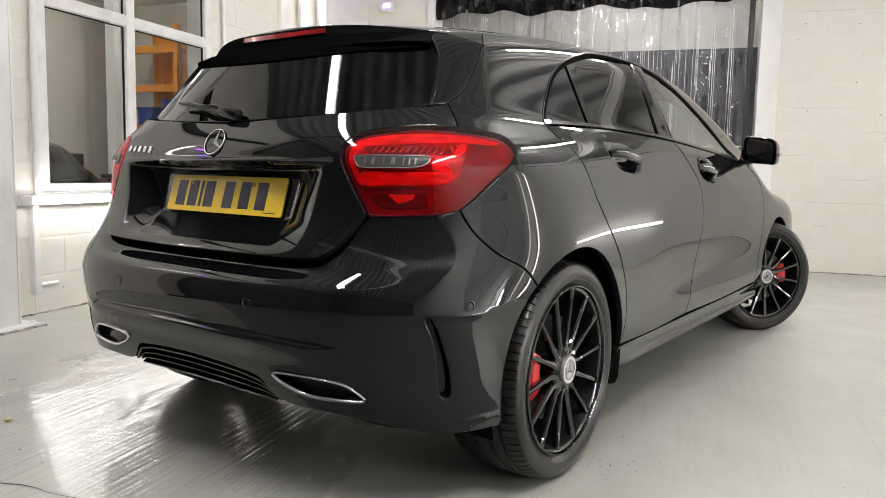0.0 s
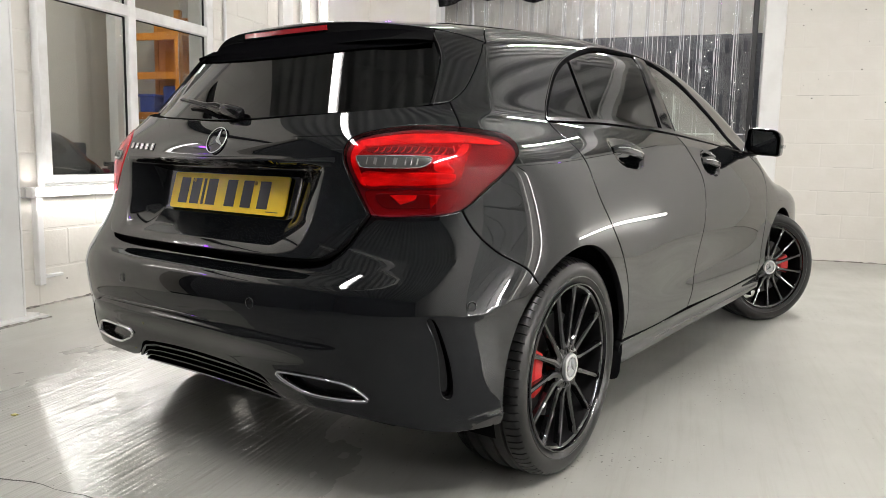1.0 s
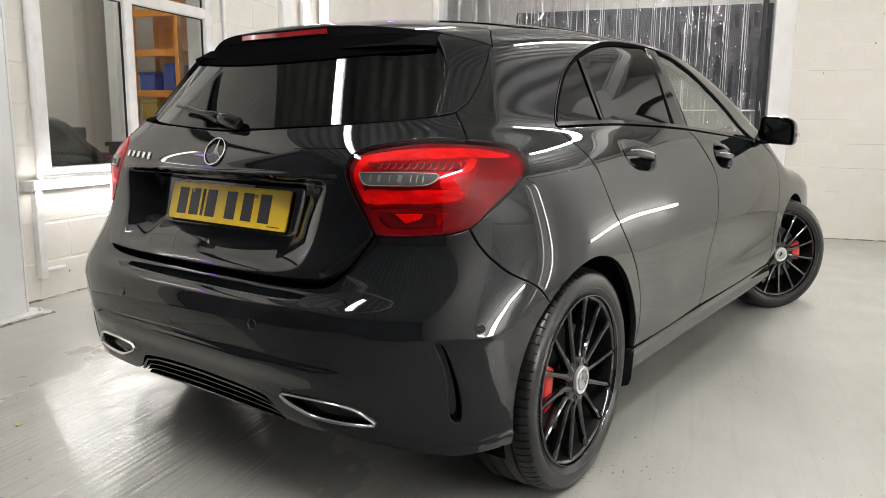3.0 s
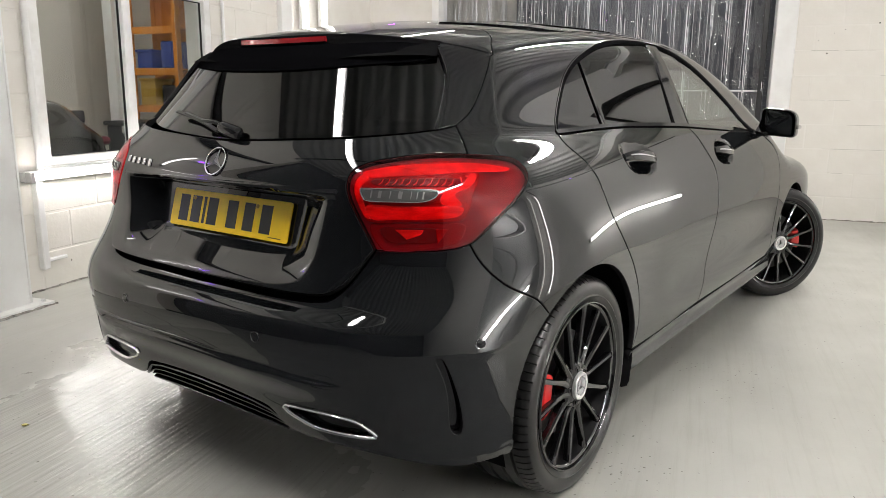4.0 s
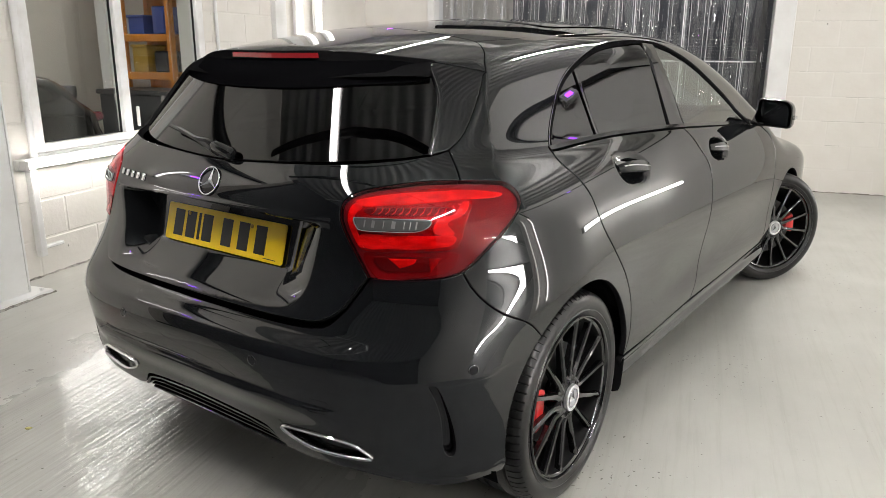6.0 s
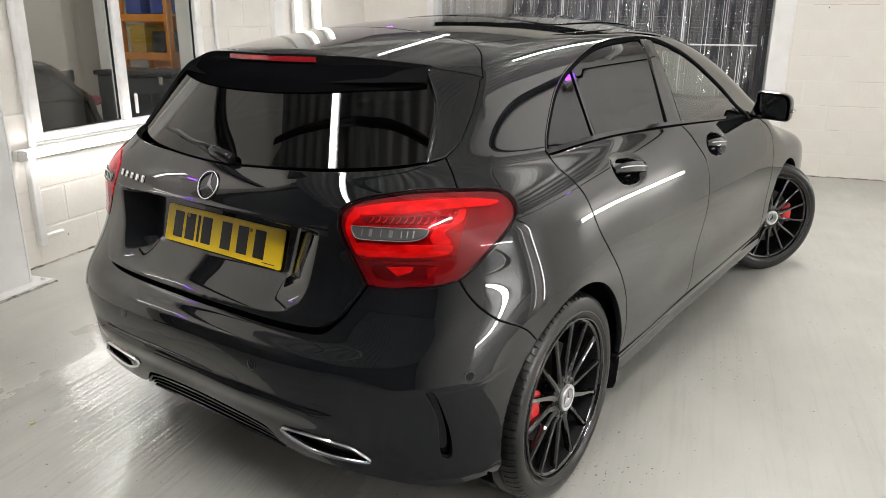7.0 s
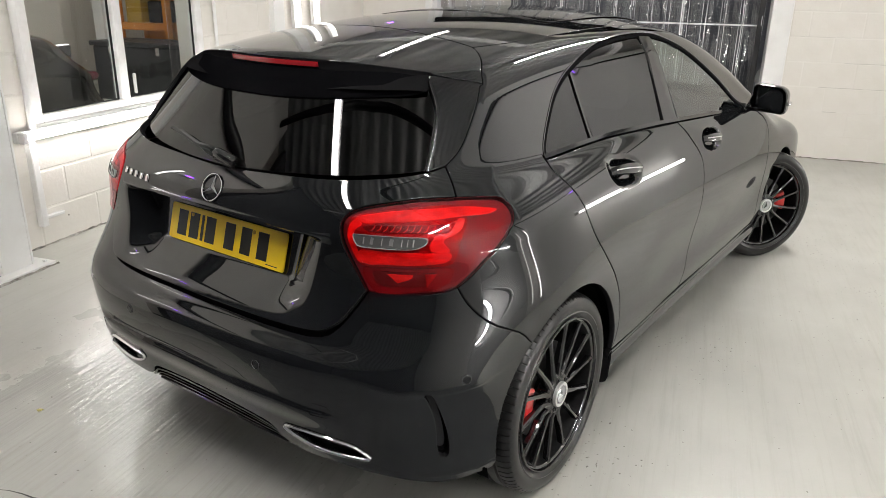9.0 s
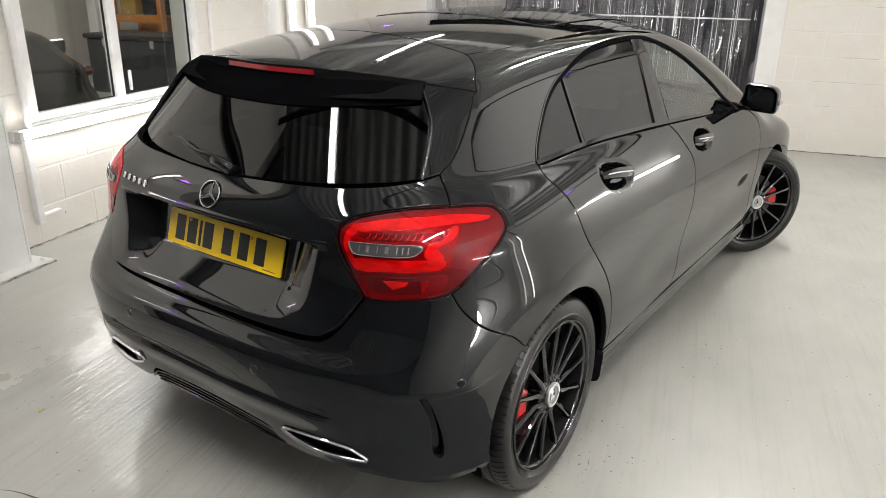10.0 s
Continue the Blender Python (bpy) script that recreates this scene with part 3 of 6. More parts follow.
p = on(sph, [(0.0, 10.6)])
n = skin_normal(p)[0]
emblem(0.042, gate, Matrix.Translation(p[0]) @ Matrix.Rotation(radians(-90), 4, "Z") @ pose(0, 0, 0, 0, -math.degrees(math.asin(n[2])), 0))
for k in range(5):  # model badge as plain chrome blocks
    p = on(sph, [(-19.4 + 1.42 * k, 9.35)])
    n = Vector(skin_normal(p)[0])
    m = Matrix.Translation(p[0]) @ n.to_track_quat("-Y", "Z").to_matrix().to_4x4()
    h = 0.012 if k < 4 else 0.0135
    bm = block((-0.0082, -0.003, -h * 0.85), (0.0082, 0.001, h * 0.85), 0.0022, 2)
    part("badge_block", bm, CHROME, gate, m=m)

# rear screen, its side fins, spoiler and wiper
TOP = [(28.9, 27.5), (18.8, 28.3), (9.4, 28.6), (0.0, 28.7)]
glass_half = np.vstack([spline([(0.0, 13.6)] + GLASS_LOW[1:-1], 0.7), spline(GLASS_EDGE, 0.7)[1:], spline(TOP, 0.7)[1:]])
glass_loop = np.vstack([glass_half, (glass_half * (-1, 1))[::-1][1:-1]])


def screen_shape(p, n):
    """The screen is one clean bow, tucked under the spoiler at its top."""
    q, d = p.copy(), p[:, 2] - 1.06
    q[:, 1] = -0.505 + 0.735 * d + 0.150 * (np.abs(p[:, 0]) / (0.608 - 0.40 * d)) ** 2.8 + 0.03 * soft(p[:, 2], 1.235, 1.30)
    return q


rear_screen = panel("rear_screen", glass_loop, sph, GLASS_DARK, gate, 0.025, shape=screen_shape, gap=0.001, lip=0.002, depth=0.005, label="dark tinted rear screen")
BAND_LOW = [(29.3, 27.4), (27.6, 25.4), (24.0, 24.3), (15.0, 23.9), (7.0, 23.9), (0.0, 23.95)]
band_half = np.vstack([spline(BAND_LOW, 0.6)[::-1], spline(TOP, 0.6)])
panel("screen_band", np.vstack([band_half, (band_half * (-1, 1))[::-1][1:-1]]), sph, FRIT, rear_screen, 0.02, shape=lambda p, n: screen_shape(p, n) - (0, 0.005, -0.002), gap=0.0, depth=0.003, label="black band along the top of the screen")
fin_side = ring(0.6, GLASS_EDGE, [(28.9, 27.5), (28.7, 28.5)], SPOILER_SEAM, [(37.0, 28.7), (36.4, 28.1)], HATCH_SIDE, [(31.9, 16.3), (29.8, 15.5)])
for s in (1, -1):
    fin = panel("screen_fin", fin_side, sph, GLOSS, gate, 0.02, gap=0.0015, mirror=s < 0)
    q = on(sph, spline(GLASS_EDGE, 0.5))
    part("fin_edge", trim_line(q, [(-0.006, -0.012), (-0.0055, -0.003), (-0.003, 0.001), (0.0, 0.002), (0.003, 0.0015), (0.0055, -0.001), (0.006, -0.01)]), GLOSS, fin, m=Matrix.Diagonal((s, 1, 1, 1)))
ROOF_SEAM = [(0.0, 0.09), (0.15, 0.086), (0.3, 0.078), (0.4, 0.075), (0.45, 0.07), (0.49, 0.04), (0.535, -0.01), (0.565, -0.055)]
seam3 = on(crown, ROOF_SEAM)
EDGE = [(0.0, 30.0)] + [(a, b - 0.3) for a, b in SPOILER_EDGE[:-1]] + SPOILER_EDGE[-1:]
sp_half = np.vstack([spline(EDGE, 0.7), spline(SPOILER_SEAM, 0.7)[1:], spline(to_sph(seam3)[::-1], 0.7)])
sp_half[-1, 0] = 0.0
sp_loop = np.vstack([sp_half, (sp_half * (-1, 1))[::-1][1:-1]])


def spoiler_shape(p, n):
    back = np.clip((0.09 - p[:, 1]) / 0.39, 0, 1) ** 2 * (1 - soft(np.abs(p[:, 0]), 0.3, 0.56))
    q = p.copy()
    q[:, 1] -= 0.022 * back
    q[:, 2] += 0.005 * back
    return q


spoiler = panel("roof_spoiler", sp_loop, sph, PAINT, gate, 0.015, shape=spoiler_shape, depth=0.01, label="gloss black roof spoiler with high brake light")
line = np.vstack([(spline(EDGE, 1.0) * (-1, 1))[::-1][:-1], spline(EDGE, 1.0)])
p = on(sph, line)
p = spoiler_shape(p, skin_normal(p))
end = 1 - soft(np.abs(p[:, 0]), 0.36, 0.495)
lipz = 0.010 + 0.013 * end
deep, foot = on(sph, np.stack([line[:, 0], 28.6 - 1.2 * end], -1)), on(sph, np.stack([line[:, 0] * 1.005, 25.5 + 0.4 * (1 - end)], -1))
rows = [p + (0, 0.002, -0.001), np.stack([p[:, 0], p[:, 1] + 0.006, p[:, 2] - lipz], -1), deep - skin_normal(deep) * 0.022 * end[:, None], foot - skin_normal(foot) * 0.004]
m = len(p)
V = np.vstack(rows)
part_me = mesh_of("spoiler_underside", V, [(r * m + i, r * m + i + 1, (r + 1) * m + i + 1, (r + 1) * m + i) for r in range(3) for i in range(m - 1)], UNDER)
hang(new("spoiler_underside", part_me), spoiler)
bl = [k for k in range(m) if abs(p[k, 0]) < 0.19]
mid = (rows[0][bl] + rows[1][bl]) / 2 + (0, -0.004, 0.0)
part("brake_light", sweep(mid, np.tile((0, 0, 1.0), (len(bl), 1)), np.tile((0, -1.0, 0), (len(bl), 1)), [(-0.008, -0.01), (-0.007, 0.001), (0.007, 0.001), (0.008, -0.01)]), principled("brake_lens", (0.3, 0.01, 0.015), 0.15, Coat_Weight=1.0), spoiler, "unlit red high brake light")
pivot = on(sph, [(1.2, 14.4)])[0] + (0, -0.012, 0.006)
tip = on(sph, [(-10.8, 16.3)])[0] + (0, -0.012, 0.008)
wiper = part("wiper", sweep(spline([pivot, pivot * 0.72 + tip * 0.28 + (0, -0.016, 0.012), (pivot + tip) / 2 + (0, -0.018, 0.004), tip], 0.03), np.tile((0, 0, 1.0), (40, 1)), np.tile((0, -1.0, 0), (40, 1)),
                            [(-0.006, -0.004), (-0.004, 0.005), (0.004, 0.005), (0.006, -0.004)]), WIPER, gate, "black rear wiper parked low on the screen")
bm = block((-0.05, -0.02, -0.016), (0.04, 0.012, 0.02), 0.012, 3)
part("wiper_pivot", bm, GLOSS, wiper, m=Matrix.Translation(pivot) @ pose(0, 0, 0, 20, 12, 0))
blade = [pivot * 0.75 + tip * 0.25 + (0, -0.012, -0.012), pivot * 0.35 + tip * 0.65 + (0, -0.006, -0.004), tip + (-0.05, 0.004, 0.004)]
part("wiper_blade", sweep(spline(blade, 0.03), np.tile((0, 0, 1.0), (40, 1)), np.tile((0, -1.0, 0), (40, 1)), [(-0.006, -0.006), (-0.002, 0.005), (0.002, 0.005), (0.006, -0.006)]), TRIM, wiper)

# tail lamps
lamp_loop = ring(0.45, LAMP_IN, LAMP_OUT, LAMP_LOW)
BAND = [(21.6, 8.3), (21.9, 9.9), (22.8, 10.6), (28.0, 11.6), (33.5, 12.0), (34.8, 10.6), (34.2, 8.4), (33.6, 6.2), (32.4, 5.5), (28.0, 5.35), (23.6, 5.2), (22.4, 6.6)]
GUIDE_TOP = [(22.5, 10.25), (25.0, 10.9), (28.0, 11.35), (31.0, 11.6), (34.0, 11.85), (36.5, 11.75), (38.4, 11.5), (37.4, 11.05), (34.0, 10.8), (31.0, 10.45), (28.0, 10.1), (25.2, 9.85), (23.5, 9.7)]
GUIDE_LOW = [(23.3, 6.85), (26.4, 6.9), (29.8, 6.95), (32.3, 7.0), (33.2, 6.8), (32.6, 5.95), (29.8, 5.6), (26.4, 5.5), (23.9, 5.45)]
GUIDE_LEFT = [(21.75, 8.3), (22.0, 9.6), (22.7, 10.05), (23.3, 9.6), (22.6, 8.9), (22.5, 8.2), (22.9, 7.1), (23.6, 5.6), (23.1, 5.6), (22.3, 6.9)]
GUIDE_COLUMN = [(31.6, 8.8), (32.9, 9.2), (33.8, 10.6), (34.5, 10.4), (33.9, 9.2), (32.3, 8.3), (33.0, 7.3), (32.6, 6.95), (31.0, 7.2), (30.9, 8.0)]
SLOT = [(23.8, 9.55), (28.1, 9.8), (31.8, 10.0), (32.8, 9.85), (32.8, 9.35), (31.9, 9.1), (28.2, 8.95), (24.2, 8.9)]
REVERSE = [(22.6, 8.4), (23.3, 8.5), (27.1, 8.52), (30.0, 8.52), (30.6, 8.35), (30.4, 7.9), (29.7, 7.5), (28.6, 7.32), (26.4, 7.28), (23.6, 7.28), (22.95, 7.6)]
LOWER = [(23.6, 4.9), (28.0, 5.1), (33.0, 5.25), (33.4, 4.4), (32.4, 3.2), (29.0, 2.6), (25.2, 2.4)]
for s in (1, -1):
    mr = s < 0
    lamp = panel("tail_lamp", lamp_loop, sph, LENS_RED, car, 0.02, gap=0.0008, lip=0.0012, depth=0.004, shape=lambda p, n: p + n * 0.002, mirror=mr, label="red wraparound tail lamp with clear reversing strip")
    panel("lamp_housing", lamp_loop, sph, LAMP_DARK, lamp, 0.02, shape=lambda p, n: p - n * 0.014, gap=0.0, mirror=mr)
    panel("inner_lens", np.asarray(round_loop(BAND, 0.3)), sph, LAMP_MID, lamp, 0.01, shape=lambda p, n: p - n * 0.007, gap=0.0, depth=0.004, mirror=mr)
    for bar in (GUIDE_TOP, GUIDE_LOW, GUIDE_LEFT, GUIDE_COLUMN):
        panel("light_guide", round_loop(bar, 0.25), sph, LAMP_RED, lamp, 0.008, shape=lambda p, n: p - n * 0.0045, gap=0.0, depth=0.003, mirror=mr)
    panel("indicator_slot", round_loop(SLOT, 0.3), sph, LAMP_SLOT, lamp, 0.02, shape=lambda p, n: p - n * 0.0055, gap=0.0, mirror=mr)
    panel("reversing_light", round_loop(REVERSE, 0.3), sph, LAMP_BRIGHT, lamp, 0.006, shape=lambda p, n: p + n * 0.0034, gap=0.001, mirror=mr, label="clear ribbed reversing light")
    panel("fog_light", round_loop(LOWER, 0.3), sph, LAMP_DEEP, lamp, 0.02, shape=lambda p, n: p - n * 0.012, gap=0.0, mirror=mr)
    panel("fog_window", round_loop([(24.8, 4.6), (27.6, 4.7), (30.5, 4.75), (31.3, 4.3), (30.7, 3.4), (28.2, 3.25), (25.7, 3.3)], 0.3), sph, LAMP_SLOT, lamp, 0.02, shape=lambda p, n: p - n * 0.0075, gap=0.0, mirror=mr)
    panel("reflector", ring(0.2, [(26.3, 4.55), (29.2, 4.6)], [(29.2, 4.6), (28.9, 4.1), (27.5, 3.6)], [(27.5, 3.6), (26.3, 4.55)]), sph, LAMP_RED, lamp, 0.02, shape=lambda p, n: p - n * 0.004, gap=0.0, mirror=mr)
    panel("reflector", ring(0.2, [(30.4, 4.7), (31.7, 4.7)], [(31.7, 4.7), (30.6, 3.2)], [(30.6, 3.2), (30.4, 4.7)]), sph, LAMP_MID, lamp, 0.02, shape=lambda p, n: p - n * 0.004, gap=0.0, mirror=mr)
    q = on(sph, round_loop(REVERSE, 0.3))
    part("reversing_bezel", trim_line(q + skin_normal(q) * 0.0042, [(-0.0012, -0.003), (-0.0009, 0.001), (0.0006, 0.001), (0.0009, -0.003)], True), principled("bezel_silver", (0.6, 0.55, 0.55), 0.2, 0.6), lamp, m=Matrix.Diagonal((s, 1, 1, 1)))
    # short pale strips paint the glints inside the red lens
    for a0, e0, a1, e1 in ((32.7, 10.1, 33.0, 9.6), (33.3, 10.3, 34.1, 9.7), (34.4, 10.6, 34.2, 9.6), (31.2, 8.6, 32.4, 8.75), (31.0, 8.0, 32.2, 7.85), (31.4, 7.4, 32.8, 7.45), (32.4, 6.4, 33.0, 6.7), (22.2, 9.4, 22.7, 9.9), (34.2, 11.4, 37.0, 11.3), (23.2, 6.2, 23.7, 5.5)):
        w = np.linspace(0, 1, 6)[:, None]
        q = on(sph, np.array([(a0, e0)]) * (1 - w) + np.array([(a1, e1)]) * w + np.stack([0 * w[:, 0], 0.12 * np.sin(w[:, 0] * 6.0)], -1))
        q = q - skin_normal(q) * 0.006
        part("lamp_glint", trim_line(q, [(-0.0016, -0.003), (-0.001, 0.0008), (0.001, 0.0008), (0.0016, -0.003)]), LAMP_GLINT, lamp, m=Matrix.Diagonal((s, 1, 1, 1)))
    for a, w in ((23.9, 0.0016), (24.8, 0.0045), (25.9, 0.0012), (26.9, 0.0055), (28.0, 0.0012), (28.6, 0.0012), (29.2, 0.0022)):  # facets behind the clear strip
        q = on(sph, [(a, 8.3), (a - 0.05, 8.0), (a - 0.1, 7.6)])
        q = q + skin_normal(q) * 0.0034
        part("clear_facet", trim_line(q, [(-w, -0.002), (-w * 0.8, 0.0007), (w * 0.8, 0.0016), (w, -0.002)]), principled("clear_facet", (0.42, 0.41, 0.41), 0.18, 0.7), lamp, m=Matrix.Diagonal((s, 1, 1, 1)))
    for k in range(11):
        a = 24.4 + 0.72 * k
        q = on(sph, [(a, 9.0 + 0.008 * k), (a + 0.32, 9.22 + 0.012 * k), (a + 0.45, 9.6 + 0.022 * k)])
        q = q - skin_normal(q) * 0.0056
        d = (q[1] - q[0]) / np.linalg.norm(q[1] - q[0])
        part("slot_rib", sweep(q, np.cross([d] * 3, skin_normal(q)), skin_normal(q), [(-0.0010, 0), (-0.0010, 0.003), (0.0010, 0.003), (0.0010, 0)]), LAMP_RED, lamp, smooth=False, m=Matrix.Diagonal((s, 1, 1, 1)))

# quarter panels, side frames and roof
door_back3 = on(flank, DOOR_BACK)
dlo3 = on(flank, DLO_ARCH)
ditch3 = on(crown, DITCH)
arch_up = to_sph(on(flank, arc(0, ARCH_R, 131, 3)))
side_loop = np.vstack([
    spline(HATCH_SIDE, 0.7), spline(GATE_SIDE, 0.7)[1:], spline(LAMP_OUT, 0.6)[1:], spline(SEAM_LINE, 0.7)[1:], arch_up[1:],
    spline(to_sph(door_back3), 0.7)[::-1], spline(to_sph(dlo3), 0.9)[1:],
    spline(to_sph(on(crown, [(0.74, 2.2), (0.7, 2.25)])), 1.0), spline(to_sph(ditch3), 0.9)[::-1][1:],
    spline(to_sph(seam3[4:]), 0.7)[1:], [(37.0, 28.7)]])
roof_half = np.vstack([spline(ROOF_SEAM[:5], 0.03), spline(DITCH[:-3] + [(0.525, 1.72)], 0.03)[1:], spline([(0.525, 1.72), (0.3, 1.765), (0.0, 1.78)], 0.03)[1:]])
roof_loop = np.vstack([roof_half, (roof_half * (-1, 1))[::-1][1:-1]])
roof = panel("roof", roof_loop, crown, PAINT, car, 0.03, gap=0.002, label="gloss black roof")
SUN = [(0.36, 0.62), (0.4, 0.66), (0.405, 1.0), (0.4, 1.5), (0.36, 1.55), (0.0, 1.57)]
sun_half = np.vstack([[(0.0, 0.6)], spline(SUN, 0.03)])
panel("sunroof", np.vstack([sun_half, (sun_half * (-1, 1))[::-1][1:-1]]), crown, GLOSS, roof, 0.03, shape=lambda p, n: p + n * 0.004, gap=0.0, label="dark glass sunroof panel")
screen_half = np.vstack([spline([(0.0, 1.79), (0.3, 1.775), (0.52, 1.735)], 0.04), spline([(0.52, 1.735), (0.57, 1.88), (0.66, 2.18)], 0.04)[1:], spline([(0.66, 2.18), (0.4, 2.36), (0.0, 2.42)], 0.04)[1:]])
panel("windscreen", np.vstack([screen_half, (screen_half * (-1, 1))[::-1][1:-1]]), crown, GLASS_CLEAR, car, 0.05, gap=0.002)
hood_half = np.vstack([spline([(0.0, 2.43), (0.4, 2.37), (0.7, 2.2)], 0.04), spline([(0.7, 2.2), (0.74, 2.6), (0.66, 3.1), (0.5, 3.38)], 0.04)[1:], spline([(0.5, 3.38), (0.0, 3.46)], 0.04)[1:]])
panel("bonnet", np.vstack([hood_half, (hood_half * (-1, 1))[::-1][1:-1]]), crown, PAINT, car, 0.05)

WHEEL_F = arc(2.66, 0.343, 176, -4, 30)
wing = np.vstack([spline(DOOR_FORE, 0.03)[::-1], spline([(2.06, 0.955), (2.35, 0.955), (2.8, 0.9), (3.15, 0.8)], 0.04), spline([(3.15, 0.8), (3.1, 0.6), (3.04, 0.33)], 0.04)[1:], WHEEL_F[::-1], [(2.22, 0.3)]])
rear_low = [(0.352, 0.335), (0.7, 0.327), (1.06, 0.335)]
rear_door_loop = np.vstack([spline(DOOR_BACK, 0.02), spline(rear_low, 0.03)[1:], spline(DOOR_SPLIT, 0.02)[::-1][1:], spline(BELT[:4], 0.03)[::-1]])
front_door_loop = np.vstack([spline(DOOR_SPLIT, 0.02), spline([(1.06, 0.335), (1.6, 0.33), (2.2, 0.34)], 0.03)[1:], spline(DOOR_FORE, 0.02)[::-1][1:], spline([(2.06, 0.955)] + BELT[:2:-1], 0.03)])
sill_loop = np.vstack([spline([(0.352, 0.328), (1.06, 0.327), (2.25, 0.332)], 0.04), spline([(2.3, 0.31), (2.305, 0.275), (2.28, 0.25)], 0.03), spline([(2.28, 0.25), (1.2, 0.242), (0.45, 0.236)], 0.04)[1:], spline([(0.4, 0.235), (0.375, 0.26), (0.36, 0.3)], 0.03)])


def cup(y0, z0):
    """Dents a door behind its handle."""
    def shape(p, n):
        d = np.abs((p[:, 1] - y0) / 0.115) ** 2.6 + np.abs((p[:, 2] - z0 + 0.10 * (p[:, 1] - y0)) / 0.047) ** 2.6
        return p - n * (0.024 * soft(1.2 - d, 0, 1.2))[:, None]
    return shape


def sill_shape(p, n):
    return p + n * (0.010 * np.exp(-((p[:, 2] - 0.258) / 0.022) ** 2) - 0.004 * np.exp(-((p[:, 2] - 0.29) / 0.018) ** 2))[:, None]


def handle(parent, y0, z0, s):
    """A bowed grip with a chrome inlay over the cup."""
    y = np.linspace(y0 - 0.105, y0 + 0.125, 26)
    z = z0 + 0.004 + 0.10 * (y0 - y)
    p = on(flank, np.stack([y, z], -1))
    n = skin_normal(p)
    u = np.linspace(-1, 1, 26)
    p = p + n * (-0.004 + 0.022 * (1 - np.abs(u) ** 3))[:, None]
    al = np.gradient(p, axis=0)
    ac = np.cross(al, n)
    ac /= np.linalg.norm(ac, axis=1, keepdims=True)
    w = (0.011 + 0.008 * (1 - u * u))[:, None]
    h = part("handle", sweep(p, ac * w, n, [(-1, -0.006), (-0.9, 0.003), (0, 0.006), (0.9, 0.003), (1, -0.006), (0, -0.010)]), PAINT, parent, "gloss black door handle with chrome strip", m=Matrix.Diagonal((s, 1, 1, 1)))
    part("handle_strip", sweep(p[2:-2] + n[2:-2] * 0.0055, ac[2:-2], n[2:-2], [(-0.003, -0.002), (-0.002, 0.0015), (0.002, 0.0015), (0.003, -0.002)]), CHROME, h, m=Matrix.Diagonal((s, 1, 1, 1)))


def flank_z(curve):
    y, z = np.array(curve).T
    return lambda q: np.interp(q, y, z)


arch_line, belt_line = spline(DLO_ARCH, 0.02), spline(BELT, 0.03)
arch_z, belt_z = flank_z(arch_line), flank_z(belt_line)
DIV_A, DIV_B = (0.352, 1.045), (0.372, 1.262)  # the bar between rear door glass and quarter glass
PIL_A, PIL_B, PIL_C, PIL_D = (0.885, 1.036), (0.975, 1.345), (1.07, 1.34), (1.02, 1.03)


def between(y0, y1, n=20):
    y = np.linspace(y0, y1, n)
    return np.stack([y, arch_z(y) - 0.006], -1), np.stack([y, belt_z(y) + 0.012], -1)


